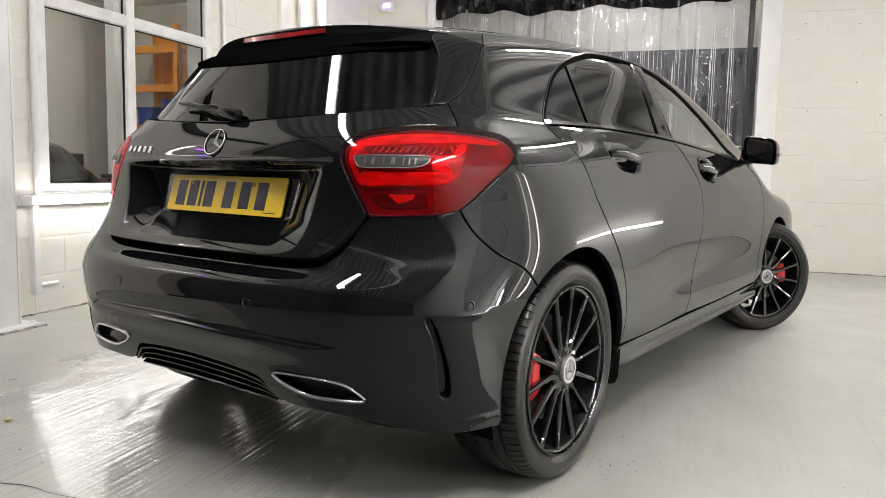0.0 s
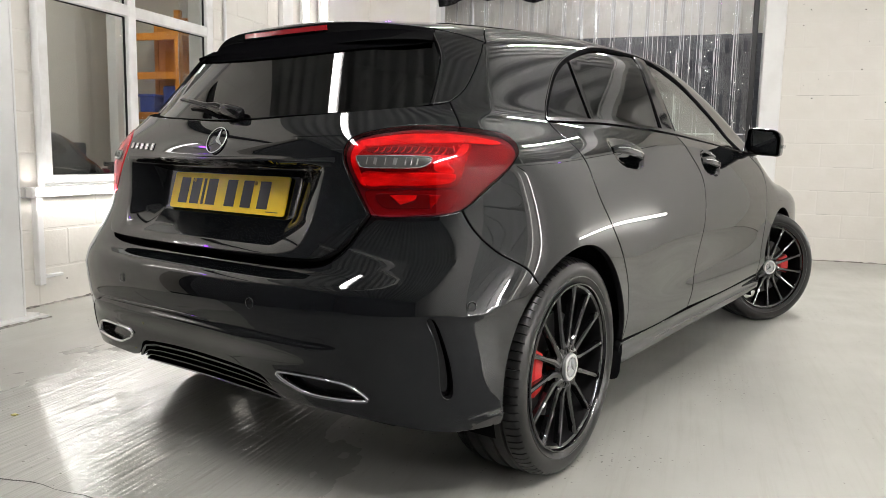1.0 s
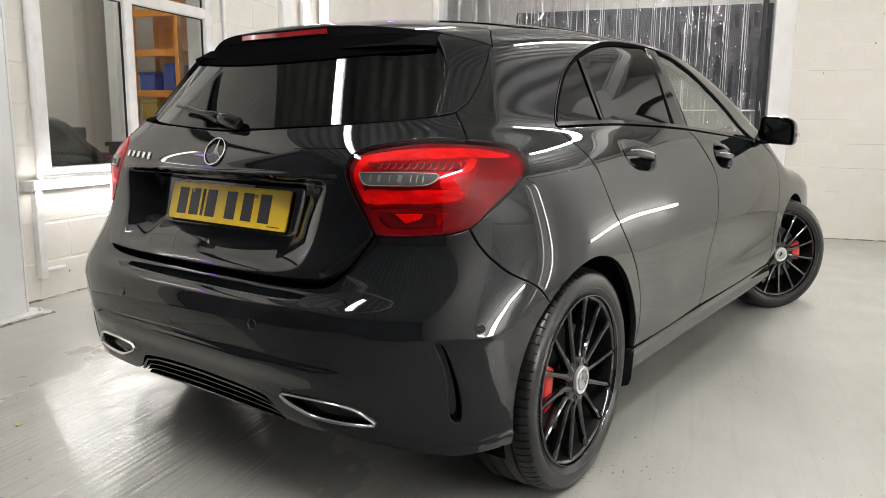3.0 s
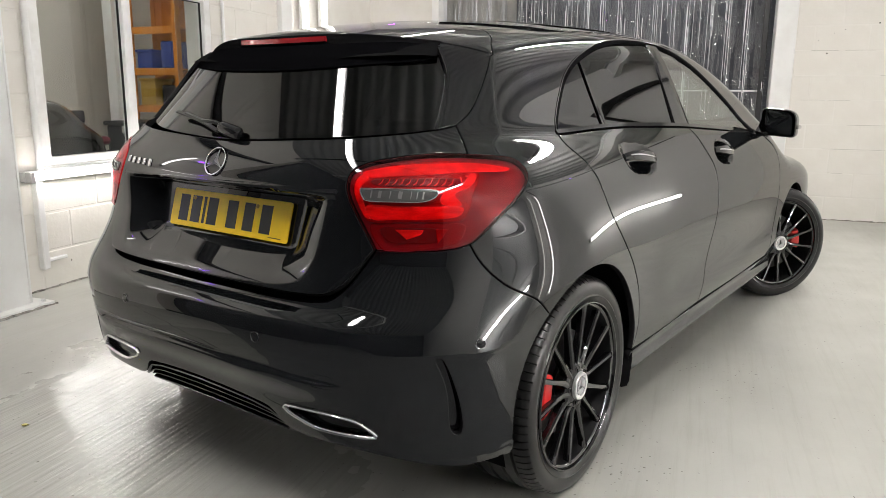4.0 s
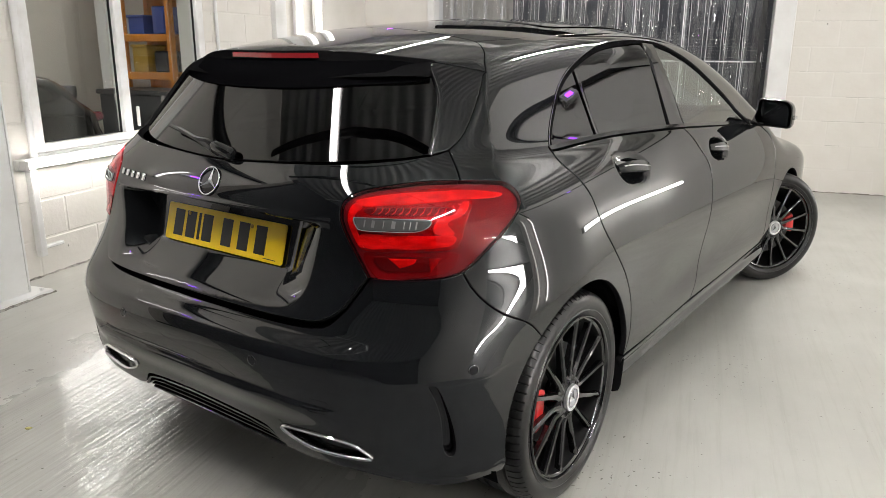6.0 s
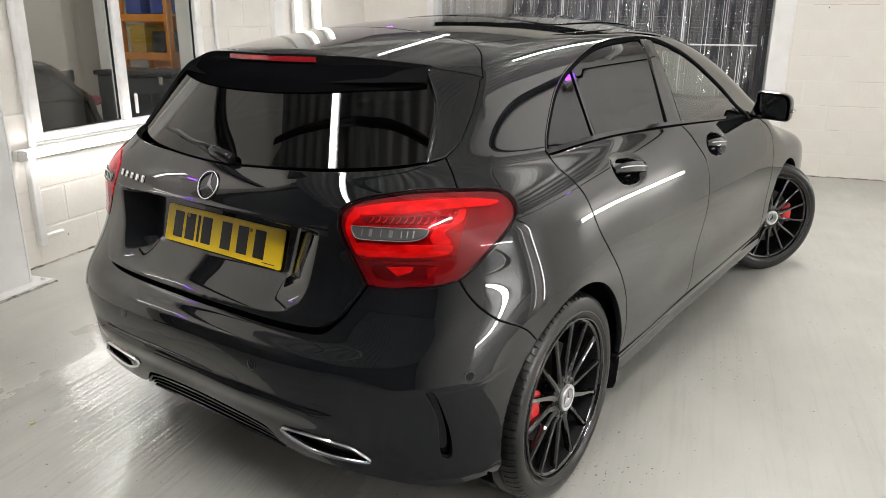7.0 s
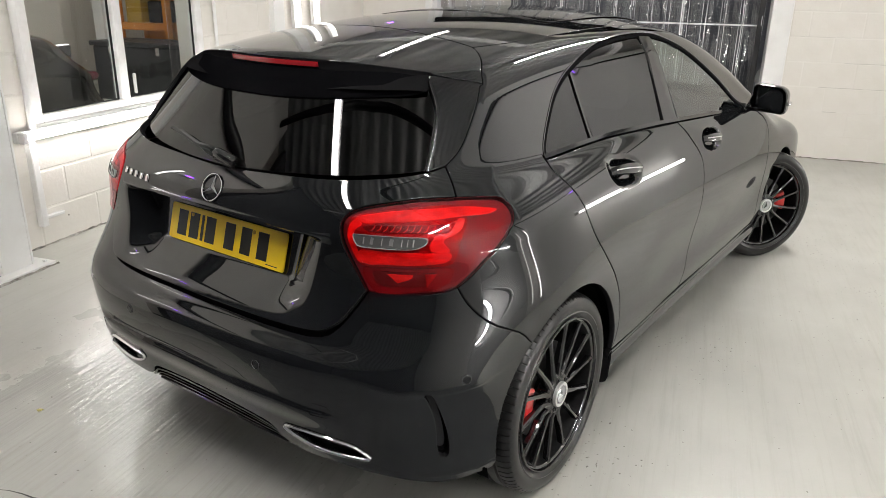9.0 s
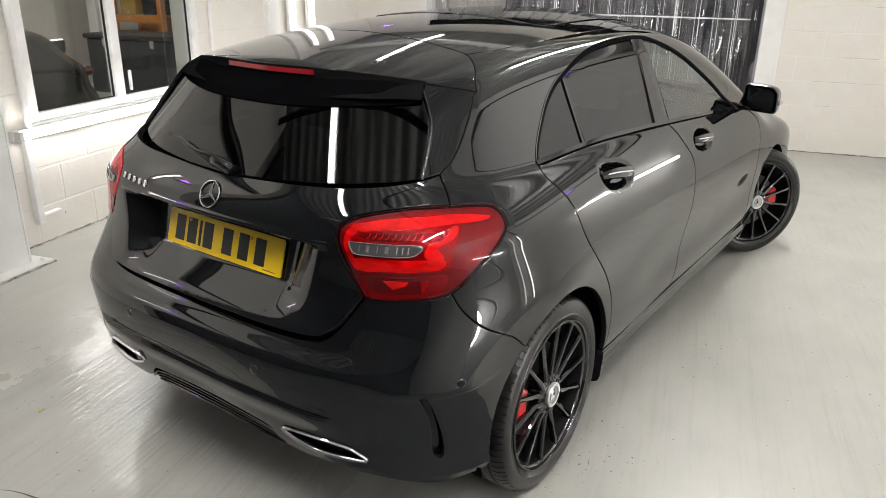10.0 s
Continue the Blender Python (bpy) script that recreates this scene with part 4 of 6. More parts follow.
for s in (1, -1):
    mr = s < 0
    flip = Matrix.Diagonal((s, 1, 1, 1))
    body_side = panel("side_panel", side_loop, sph, PAINT, car, 0.014, gap=0.0015, mirror=mr, label="gloss black rear quarter and roof side")
    rear_door = panel("rear_door", rear_door_loop, flank, PAINT, car, 0.009, shape=cup(0.43, 0.948), mirror=mr, label="gloss black rear door")
    front_door = panel("front_door", front_door_loop, flank, PAINT, car, 0.009, shape=cup(1.33, 0.922), mirror=mr, label="gloss black front door")
    handle(rear_door, 0.43, 0.948, s)
    handle(front_door, 1.33, 0.922, s)
    panel("front_wing", wing, flank, PAINT, car, 0.03, mirror=mr, label="gloss black front wing")
    panel("sill", sill_loop, flank, PAINT, car, 0.012, shape=sill_shape, mirror=mr, label="gloss black side sill blade")
    # glass
    up, dn = between(0.078, 0.352)
    up[:, 1] = np.minimum(up[:, 1], DIV_B[1] - 0.01 + 0 * up[:, 1])
    panel("quarter_glass", np.vstack([dn, [DIV_B[0], DIV_B[1] - 0.008], up[::-1][1:]]), flank, GLASS_DARK, rear_door, 0.04, shape=lambda p, n: p - n * 0.006, gap=0, depth=0.004, mirror=mr)
    up, dn = between(0.372, 0.885)
    up2, _ = between(0.372, 0.975)
    panel("rear_window", np.vstack([dn, up2[::-1]]), flank, GLASS_DARK, rear_door, 0.04, shape=lambda p, n: p - n * 0.006, gap=0, depth=0.004, mirror=mr, label="dark tinted window")
    up, _ = between(1.07, 1.87, 30)
    _, dn = between(1.02, 1.87, 30)
    panel("front_window", np.vstack([dn, up[::-1][1:]]), flank, GLASS_FRONT, front_door, 0.05, shape=lambda p, n: p - n * 0.006, gap=0, depth=0.004, mirror=mr, label="clear window")
    panel("door_pillar", np.array([PIL_A, (0.95, 1.034), PIL_D, (1.046, 1.19), (1.066, 1.33), PIL_C, PIL_B, (0.93, 1.19)]), flank, GLOSS, rear_door, 0.03, shape=lambda p, n: p - n * 0.001, gap=0, mirror=mr)
    q = on(flank, spline([DIV_A, DIV_B], 0.02))
    part("window_bar", trim_line(q, [(-0.007, -0.012), (-0.006, -0.001), (0.006, -0.001), (0.007, -0.012)]), GLOSS, rear_door, m=flip)
    part("window_trim", trim_line(on(flank, arch_line), [(-0.002, -0.006), (-0.0013, 0.002), (0.0015, 0.002), (0.0032, -0.001), (0.004, -0.008)]), principled("satin_trim", (0.14, 0.14, 0.145), 0.16, 0.9), body_side, "thin bright window surround", m=flip)
    part("window_seal", trim_line(on(flank, arch_line - (0, 0.010)), [(-0.008, -0.008), (-0.007, -0.001), (0.006, -0.001), (0.007, -0.008)]), UNDER, body_side, m=flip)
    q = on(flank, belt_line[:-1] + (0, 0.006))
    part("waist_strip", trim_line(q, [(-0.009, -0.008), (-0.008, 0.003), (0.006, 0.004), (0.009, -0.008)]), GLOSS, rear_door, m=flip)

# closing pieces ahead, low and out of sight
front_half = np.vstack([spline([(3.15, 0.8), (3.1, 0.6), (3.04, 0.33)], 0.04)])
f3 = to_sph(on(flank, front_half))
fb = np.vstack([f3, spline([tuple(f3[-1]), (168, -10), (180, -10)], 1.0)[1:], spline([(180, 2.2), (170, 2.4), tuple(f3[0])], 1.0)])
fb2 = fb.copy()
fb2[:, 0] = 360 - fb2[:, 0]
panel("front_bumper", np.vstack([fb, fb2[::-1]]), sph, PAINT, car, 0.05, gap=0.002)

# wheels
PITCH = 84
tread_angles, tread_cut = [], []
for k in range(PITCH):
    for f, c in ((0.0, 0), (0.82, 0), (0.85, 1), (0.97, 1)):
        tread_angles.append(2 * math.pi * (k + f) / PITCH)
        tread_cut.append(c)
TYRE_R = 0.3226
TYRE_SIDE = [(-0.012, 0.238), (-0.004, 0.246), (0.004, 0.262), (0.0065, 0.2655), (0.0045, 0.269), (0.008, 0.28), (0.006, 0.295), (0.001, 0.3065), (-0.006, 0.3135)]
TYRE_TREAD = [(-0.012, 0.3165), (-0.022, 0.3195), (-0.040, 0.3215), (-0.043, 0.3155), (-0.050, 0.3155), (-0.053, 0.3222), (-0.082, TYRE_R), (-0.085, 0.316), (-0.093, 0.316), (-0.096, TYRE_R),
              (-0.130, TYRE_R), (-0.133, 0.316), (-0.141, 0.316), (-0.144, TYRE_R), (-0.172, 0.3222), (-0.175, 0.3155), (-0.183, 0.3155), (-0.186, 0.3215), (-0.204, 0.3195), (-0.214, 0.3165)]
TYRE_BACK = [(-0.22, 0.3135), (-0.229, 0.295), (-0.232, 0.28), (-0.226, 0.25), (-0.215, 0.238)]
profile = TYRE_SIDE + TYRE_TREAD + TYRE_BACK
shoulder = {len(TYRE_SIDE) - 1, len(TYRE_SIDE), len(TYRE_SIDE) + 1, len(TYRE_SIDE) + 2, len(TYRE_SIDE) + 17, len(TYRE_SIDE) + 18, len(TYRE_SIDE) + 19, len(TYRE_SIDE) + 20}


def tyre_mesh():
    return revolve(profile, 0, tread_angles, lambda j, i: 0.0045 * tread_cut[j] if i in shoulder else 0.0)


def barrel_mesh():
    """The inside of the rim, open in front."""
    return revolve([(-0.010, 0.233), (-0.016, 0.229), (-0.05, 0.226), (-0.11, 0.215), (-0.2, 0.222), (-0.215, 0.238)], 72)


def rim_mesh():
    """The rim's lip."""
    return revolve([(-0.004, 0.2475), (0.001, 0.2495), (0.004, 0.247), (0.004, 0.2435), (0.0, 0.2415), (-0.006, 0.2405), (-0.010, 0.2335), (-0.014, 0.231)], 72)


def spoke_mesh(a):
    """One slim spoke that kinks off the hub and widens into the rim."""
    bm = bmesh.new()
    rows = []
    for r, w, x, d, side_step in ((0.05, 0.0125, -0.006, 0.03, 0.009), (0.082, 0.0105, -0.011, 0.028, 0.0), (0.12, 0.0085, -0.0105, 0.025, 0.0), (0.16, 0.0078, -0.0095, 0.022, 0.0),
                                  (0.205, 0.0080, -0.008, 0.022, 0.0), (0.222, 0.010, -0.007, 0.022, 0.0), (0.238, 0.016, -0.006, 0.02, 0.0)):
        o = []
        for u, h in ((-w * 0.8, -d), (-w, -0.008), (-w * 0.72, -0.0025), (0.0, 0.0), (w * 0.72, -0.0025), (w, -0.008), (w * 0.8, -d)):
            y, z = r, u + side_step
            o.append(bm.verts.new((x + h, y * math.cos(a) - z * math.sin(a), y * math.sin(a) + z * math.cos(a))))
        rows.append(o)
    for p, q in zip(rows, rows[1:]):
        for i in range(7):
            bm.faces.new((p[i], p[(i + 1) % 7], q[(i + 1) % 7], q[i]))
    bm.faces.new(rows[0][::-1])
    bm.faces.new(rows[-1])
    return bm


def hub_mesh():
    return revolve([(-0.05, 0.07), (-0.016, 0.07), (-0.010, 0.064), (-0.008, 0.045), (-0.006, 0.037), (-0.02, 0.0365)], 40)


def wheel_set():
    wheel = new("wheel")
    part("tyre", tyre_mesh(), TYRE, wheel, "black low-profile tyre with cut shoulder blocks")
    rim = part("rim", rim_mesh(), RIM, wheel, "gloss black fourteen-spoke alloy rim")
    part("barrel", barrel_mesh(), BARREL, rim)
    for k in range(14):
        part("spoke", spoke_mesh(2 * math.pi * (k + 0.3) / 14), RIM, rim).data.set_sharp_from_angle(angle=radians(25))
    part("hub", hub_mesh(), RIM, rim)
    for k in range(5):
        a = 2 * math.pi * (k + 0.5) / 5
        bm = revolve([(-0.03, 0.0105), (-0.009, 0.0105), (-0.006, 0.009), (-0.006, 0.006), (-0.012, 0.0055), (-0.012, 0.0)], 12)
        part("wheel_bolt", bm, principled("bolt_black", (0.02, 0.02, 0.02), 0.3, 0.7), rim, m=Matrix.Translation((0, 0.052 * math.cos(a), 0.052 * math.sin(a))))
    cap = part("centre_cap", revolve([(-0.008, 0.041), (0.0, 0.041), (0.003, 0.0395), (0.003, 0.032), (0.0, 0.031), (0.0, 0.0)], 36), principled("cap_silver", (0.78, 0.78, 0.78), 0.3, 0.8), rim, "silver centre cap")
    part("cap_face", revolve([(0.0004, 0.0315), (0.0008, 0.030), (0.0008, 0.0)], 30), principled("cap_face_grey", (0.42, 0.42, 0.43), 0.45, 0.5), rim)
    emblem(0.029, rim, pose(0.001, 0, 0))
    part("brake_disc", revolve([(-0.075, 0.05), (-0.062, 0.07), (-0.062, 0.155), (-0.088, 0.155), (-0.088, 0.05)], 48), STEEL, wheel)
    return wheel


def caliper_mesh(a0, a1):
    bm = bmesh.new()
    rows = []
    n = 9
    for k in range(n):
        a = radians(a0 + (a1 - a0) * k / (n - 1))
        e = 0.0 if k in (0, n - 1) else 1.0
        o = []
        for x, r in ((-0.055, 0.105), (-0.042 + 0.006 * e, 0.110), (-0.036 + 0.008 * e, 0.13), (-0.038 + 0.006 * e, 0.160), (-0.052, 0.172 + 0.004 * e), (-0.10, 0.172 + 0.004 * e), (-0.10, 0.105)):
            o.append(bm.verts.new((x, r * math.cos(a), r * math.sin(a))))
        rows.append(o)
    for p, q in zip(rows, rows[1:]):
        for i in range(7):
            bm.faces.new((p[i], p[(i + 1) % 7], q[(i + 1) % 7], q[i]))
    bm.faces.new(rows[0][::-1])
    bm.faces.new(rows[-1])
    return bm


first = wheel_set()
SPOTS = [(pose(0.862, 0, TYRE_R, -2), (155, 205)), (pose(0.84, 2.655, TYRE_R, 9, 0, -36), (-24, 14)),
         (pose(-0.862, 0, TYRE_R, 4, 0, 180), (-25, 25)), (pose(-0.85, 2.66, TYRE_R, 15, 0, 158), (150, 200))]
wheels = [first] + [copy_thing(first, m) for m, _ in SPOTS[1:]]
first.matrix_basis = SPOTS[0][0]
for w, (_, (a0, a1)) in zip(wheels, SPOTS):
    c = part("caliper", caliper_mesh(a0, a1), CALIPER, None, "red brake caliper")
    c.parent = w
    w.parent = car

# arch liners behind the wheels
for hub, r in ((0.0, 0.372), (2.66, 0.37)):
    for s in (1, -1):
        a = np.radians(np.linspace(-20, 200, 30))
        V = [(s * x, hub + r * math.cos(t), 0.33 + r * math.sin(t)) for x in (0.56, 0.825) for t in a]
        hang(new("arch_liner", mesh_of("arch_liner", V, [(i, i + 1, 31 + i, 30 + i) for i in range(29)], UNDER)), car)
for s in (1, -1):  # mud flaps at the sill ends
    bm = bmesh.new()
    o = [(0.868, 0.40), (0.869, 0.30), (0.868, 0.225), (0.862, 0.205), (0.845, 0.197), (0.80, 0.20), (0.77, 0.22), (0.755, 0.26), (0.75, 0.40)]
    f = bm.faces.new([bm.verts.new((x, 0.372 - 0.25 * (0.33 - z) ** 2 * 4, z)) for x, z in o])
    bmesh.ops.solidify(bm, geom=[f], thickness=0.012)
    part("mud_flap", bm, UNDER, car, smooth=False, m=Matrix.Diagonal((s, 1, 1, 1)))

# door mirrors
for s in (1, -1):
    flip = Matrix.Diagonal((s, 1, 1, 1))
    bm = bmesh.new()
    rows = []
    sec = [(math.cos(t), math.sin(t)) for t in np.linspace(0, 2 * math.pi, 33)[:-1]]
    for y, k in ((1.935, 0.93), (1.94, 0.985), (1.955, 1.0), (2.0, 0.97), (2.04, 0.88), (2.075, 0.7), (2.095, 0.42), (2.10, 0.12)):
        rows.append([bm.verts.new((0.915 + 0.076 * k * math.copysign(abs(c) ** 0.42, c) - 0.01 * (c < 0) * (q < 0), y + 0.02 * c, 1.029 + 0.018 * c * -1 + (0.065 * k) * math.copysign(abs(q) ** 0.45, q))) for c, q in sec])
    for p, q in zip(rows, rows[1:]):
        for i in range(32):
            bm.faces.new((p[i], p[(i + 1) % 32], q[(i + 1) % 32], q[i]))
    bm.faces.new(rows[-1])
    door_mirror = part("door_mirror", bm, PAINT, car, "gloss black door mirror", m=flip)
    bm = bmesh.new()
    bm.faces.new([bm.verts.new((0.915 + 0.063 * math.copysign(abs(c) ** 0.4, c), 1.931 + 0.02 * c - 0.018 * c, 1.029 - 0.018 * c + 0.053 * math.copysign(abs(q) ** 0.42, q))) for c, q in sec])
    bmesh.ops.solidify(bm, geom=bm.faces[:], thickness=0.004)
    part("mirror_glass", bm, MIRROR, door_mirror, "mirror glass", False, flip @ Matrix.Translation((0.915, 1.933, 1.035)) @ pose(0, 0, 0, 4, 0, -7) @ Matrix.Translation((-0.915, -1.933, -1.035)))
    part("mirror_foot", block((0.80, 1.955, 0.962), (0.87, 2.03, 0.985), 0.009, 2), GLOSS, door_mirror, m=flip)
    part("repeater", block((0.977, 1.965, 1.0), (1.001, 2.03, 1.018), 0.006, 2), LENS_WHITE, door_mirror, "clear side repeater lens", m=flip)

# cabin
part("cabin_floor", block((-0.68, -0.4, 0.30), (0.68, 2.3, 0.34)), SEAT, car)
part("parcel_shelf", block((-0.55, -0.38, 0.93), (0.55, 0.02, 0.95), 0.01), SEAT, car)
for x in (-0.37, 0.37):
    for y, h in ((0.42, 0.98), (1.35, 1.02)):
        seat = part("seat", block((x - 0.25, y, 0.34), (x + 0.25, y + 0.52, 0.52), 0.05, 3), SEAT, car, "black seat")
        part("seat_back", block((x - 0.24, -0.07, 0.0), (x + 0.24, 0.07, h - 0.5), 0.05, 3), SEAT, seat, m=Matrix.Translation((0, y, 0.48)) @ pose(0, 0, 0, 16))
        part("headrest", block((x - 0.13, y - 0.2, h), (x + 0.13, y - 0.1, h + 0.16), 0.04, 3), SEAT, seat)
part("dashboard", block((-0.72, 1.98, 0.6), (0.72, 2.35, 0.93), 0.06, 3), SEAT, car)
bm = revolve([(0.012 * math.cos(t), 0.18 + 0.014 * math.sin(t)) for t in np.linspace(0, 2 * math.pi, 13)], 40)
part("steering_wheel", bm, SEAT, car, m=Matrix.Translation((0.37, 1.83, 0.86)) @ pose(0, 0, 0, 0, 0, 90) @ pose(0, 0, 0, 0, 25, 0))
part("headlining", block((-0.5, 0.15, 1.325), (0.5, 1.65, 1.335)), LINING, car)

# ---- the garage ----
WHITE_WALL = principled("painted_block", (0.74, 0.725, 0.69), 0.55)
_n = noise_map(WHITE_WALL, 2.2, 5)
vary(WHITE_WALL, _n, (0.70, 0.672, 0.622), (0.78, 0.757, 0.715))
bump(WHITE_WALL, noise_map(WHITE_WALL, 38, 6), 0.25, 0.004)
# the right wall's stronger light is put into this paler copy of the paint
WHITE_BRIGHT = principled("brightened_white_wall", (0.84, 0.835, 0.82), 0.55)
vary(WHITE_BRIGHT, noise_map(WHITE_BRIGHT, 2.2, 5), (0.82, 0.81, 0.79), (0.86, 0.855, 0.84))
bump(WHITE_BRIGHT, noise_map(WHITE_BRIGHT, 38, 6), 0.25, 0.004)
WHITE_SMOOTH = principled("white_gloss_paint", (0.76, 0.76, 0.75), 0.35)
vary(WHITE_SMOOTH, noise_map(WHITE_SMOOTH, 4, 6), (0.74, 0.735, 0.72), (0.79, 0.79, 0.78), 0.36, 0.55)
UPVC = principled("white_window_plastic", (0.8, 0.8, 0.79), 0.3)
vary(UPVC, noise_map(UPVC, 9, 5), (0.72, 0.71, 0.69), (0.82, 0.82, 0.81), 0.35, 0.6)
MARK = principled("dark_scuff", (0.06, 0.055, 0.05), 0.8)
GREY_STEEL = principled("grey_shutter", (0.085, 0.087, 0.1), 0.6, Specular_IOR_Level=0.25)
SHEET = principled("painted_sheet", (0.74, 0.74, 0.73), 0.5)
vary(SHEET, noise_map(SHEET, 3, 5), (0.68, 0.68, 0.67), (0.77, 0.77, 0.76))
DARK_GROUND = principled("dark_added_ground", (0.13, 0.135, 0.14), 0.8)
vary(DARK_GROUND, noise_map(DARK_GROUND, 9, 6), (0.13, 0.133, 0.137), (0.19, 0.192, 0.195))
PALE_PANEL = principled("pale_steel_panel", (0.55, 0.555, 0.56), 0.5)
vary(PALE_PANEL, noise_map(PALE_PANEL, 6, 5), (0.52, 0.525, 0.53), (0.60, 0.605, 0.61))
DARK_REAR = principled("dark_rear_wall", (0.045, 0.047, 0.052), 0.5)
vary(DARK_REAR, noise_map(DARK_REAR, 6, 5), (0.038, 0.04, 0.044), (0.055, 0.057, 0.062))
DARK_CHEST = principled("dark_chest", (0.03, 0.032, 0.037), 0.4)
FABRIC = principled("black_fabric", (0.008, 0.008, 0.009), 0.9)
BLACK_SHEET = principled("black_plastic_sheet", (0.006, 0.006, 0.0065), 0.2, Specular_IOR_Level=0.5)
PVC = pane("clear_pvc", (0.84, 0.85, 0.88), 1.0, 0.09, 0.05)
PVC_EDGE = principled("milky_pvc_edge", (0.75, 0.76, 0.78), 0.25)
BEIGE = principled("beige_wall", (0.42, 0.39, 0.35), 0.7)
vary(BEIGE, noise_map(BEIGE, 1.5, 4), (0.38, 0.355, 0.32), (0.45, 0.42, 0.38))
CREAM = principled("cream_wall", (0.62, 0.58, 0.52), 0.7)
vary(CREAM, noise_map(CREAM, 1.5, 4), (0.58, 0.545, 0.485), (0.65, 0.615, 0.555))
ORANGE = principled("orange_rack", (0.62, 0.22, 0.015), 0.45)
BLUE = principled("blue_crate", (0.03, 0.06, 0.28), 0.4)
SIGN_YELLOW = principled("yellow_bin", (0.42, 0.26, 0.02), 0.4)
TUBE = glow("tube_light", (1.0, 0.968, 0.935), TUBE_POWER)
# dimmer only to balance the brightness on the left of the bay
TUBE_DIM = glow("dim_tube_light", (1.0, 0.968, 0.935), DIM_TUBE_POWER)
FILL_BACK = glow("back_fill_tube", (1.0, 0.968, 0.935), BACK_FILL_POWER)
FILL_NEXT = glow("next_bay_fill_tube", (1.0, 0.968, 0.935), NEXT_POWER)
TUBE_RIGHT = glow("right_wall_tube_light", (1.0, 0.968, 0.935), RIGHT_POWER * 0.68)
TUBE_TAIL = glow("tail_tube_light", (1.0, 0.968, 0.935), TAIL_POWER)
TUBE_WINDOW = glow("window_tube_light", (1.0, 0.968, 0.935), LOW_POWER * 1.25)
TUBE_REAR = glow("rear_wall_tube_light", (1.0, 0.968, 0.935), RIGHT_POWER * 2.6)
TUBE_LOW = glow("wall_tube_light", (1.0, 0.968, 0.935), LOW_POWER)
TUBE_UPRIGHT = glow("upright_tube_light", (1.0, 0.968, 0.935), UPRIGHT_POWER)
LED_PURPLE = glow("purple_led", (0.24, 0.04, 1.0), 60.0)
LAMP_BODY = principled("lamp_body", (0.75, 0.75, 0.74), 0.4)

FLOOR = principled("floor_paint", (0.40, 0.40, 0.38), 0.3)
_big = noise_map(FLOOR, 1.1, 5)
_fine = noise_map(FLOOR, 5, 6, (1, 0.5, 1))
_mix = node(FLOOR, "ShaderNodeMix")
_mix.data_type = "RGBA"
_mix.blend_type = "MULTIPLY"
_mix.inputs[0].default_value = 0.8
_r1 = ramp(FLOOR, [(0.32, (0.425, 0.424, 0.39)), (0.68, (0.475, 0.473, 0.437))])
_r2 = ramp(FLOOR, [(0.3, (0.9, 0.9, 0.9)), (0.6, (1, 1, 1))])
link(FLOOR, _big, "Fac", _r1, "Fac")
link(FLOOR, _fine, "Fac", _r2, "Fac")
link(FLOOR, _r1, "Color", _mix, 6)
link(FLOOR, _r2, "Color", _mix, 7)
_specks = noise_map(FLOOR, 62, 3, (1, 1, 1), 0.4)
_patch = noise_map(FLOOR, 1.7, 3)
_both = node(FLOOR, "ShaderNodeMath")
_both.operation = "MULTIPLY_ADD"
_both.inputs[1].default_value = 0.35
link(FLOOR, _patch, "Fac", _both, 0)
link(FLOOR, _specks, "Fac", _both, 2)
_r3 = ramp(FLOOR, [(0.9, (1, 1, 1)), (0.93, (0.36, 0.35, 0.33))])  # grit and chips lie in patches
link(FLOOR, _both, 0, _r3, "Fac")
_marks = noise_map(FLOOR, 3.5, 7, (9, 0.35, 1), 0.72)  # long worn and rolled-in marks
_r4 = ramp(FLOOR, [(0.5, (1, 1, 1)), (0.72, (0.89, 0.885, 0.865))])
link(FLOOR, _marks, "Fac", _r4, "Fac")
_worn = node(FLOOR, "ShaderNodeMix")
_worn.data_type = "RGBA"
_worn.blend_type = "MULTIPLY"
_worn.inputs[0].default_value = 1.0
FLOOR.node_tree.links.new(_mix.outputs[2], _worn.inputs[6])
link(FLOOR, _r4, "Color", _worn, 7)
_dirt = node(FLOOR, "ShaderNodeMix")
_dirt.data_type = "RGBA"
_dirt.blend_type = "MULTIPLY"
_dirt.inputs[0].default_value = 1.0
FLOOR.node_tree.links.new(_worn.outputs[2], _dirt.inputs[6])
link(FLOOR, _r3, "Color", _dirt, 7)
FLOOR.node_tree.links.new(_dirt.outputs[2], FLOOR.node_tree.nodes["Principled BSDF"].inputs["Base Color"])
_brush = noise_map(FLOOR, 6.0, 2, (10, 0.3, 1), 0.5)  # brush and trowel lines run down the bay
_pits = noise_map(FLOOR, 45, 4)
_b1 = node(FLOOR, "ShaderNodeBump", Strength=0.4, Distance=0.004)
_b2 = node(FLOOR, "ShaderNodeBump", Strength=0.10, Distance=0.003)
_where = node(FLOOR, "ShaderNodeTexCoord")
_split = node(FLOOR, "ShaderNodeSeparateXYZ")
link(FLOOR, _where, "Object", _split, "Vector")


def math_node(kind, a=None, b=None):
    n = node(FLOOR, "ShaderNodeMath")
    n.operation = kind
    for i, v in enumerate((a, b)):
        if isinstance(v, float):
            n.inputs[i].default_value = v
        elif v is not None:
            FLOOR.node_tree.links.new(v, n.inputs[i])
    return n.outputs[0]


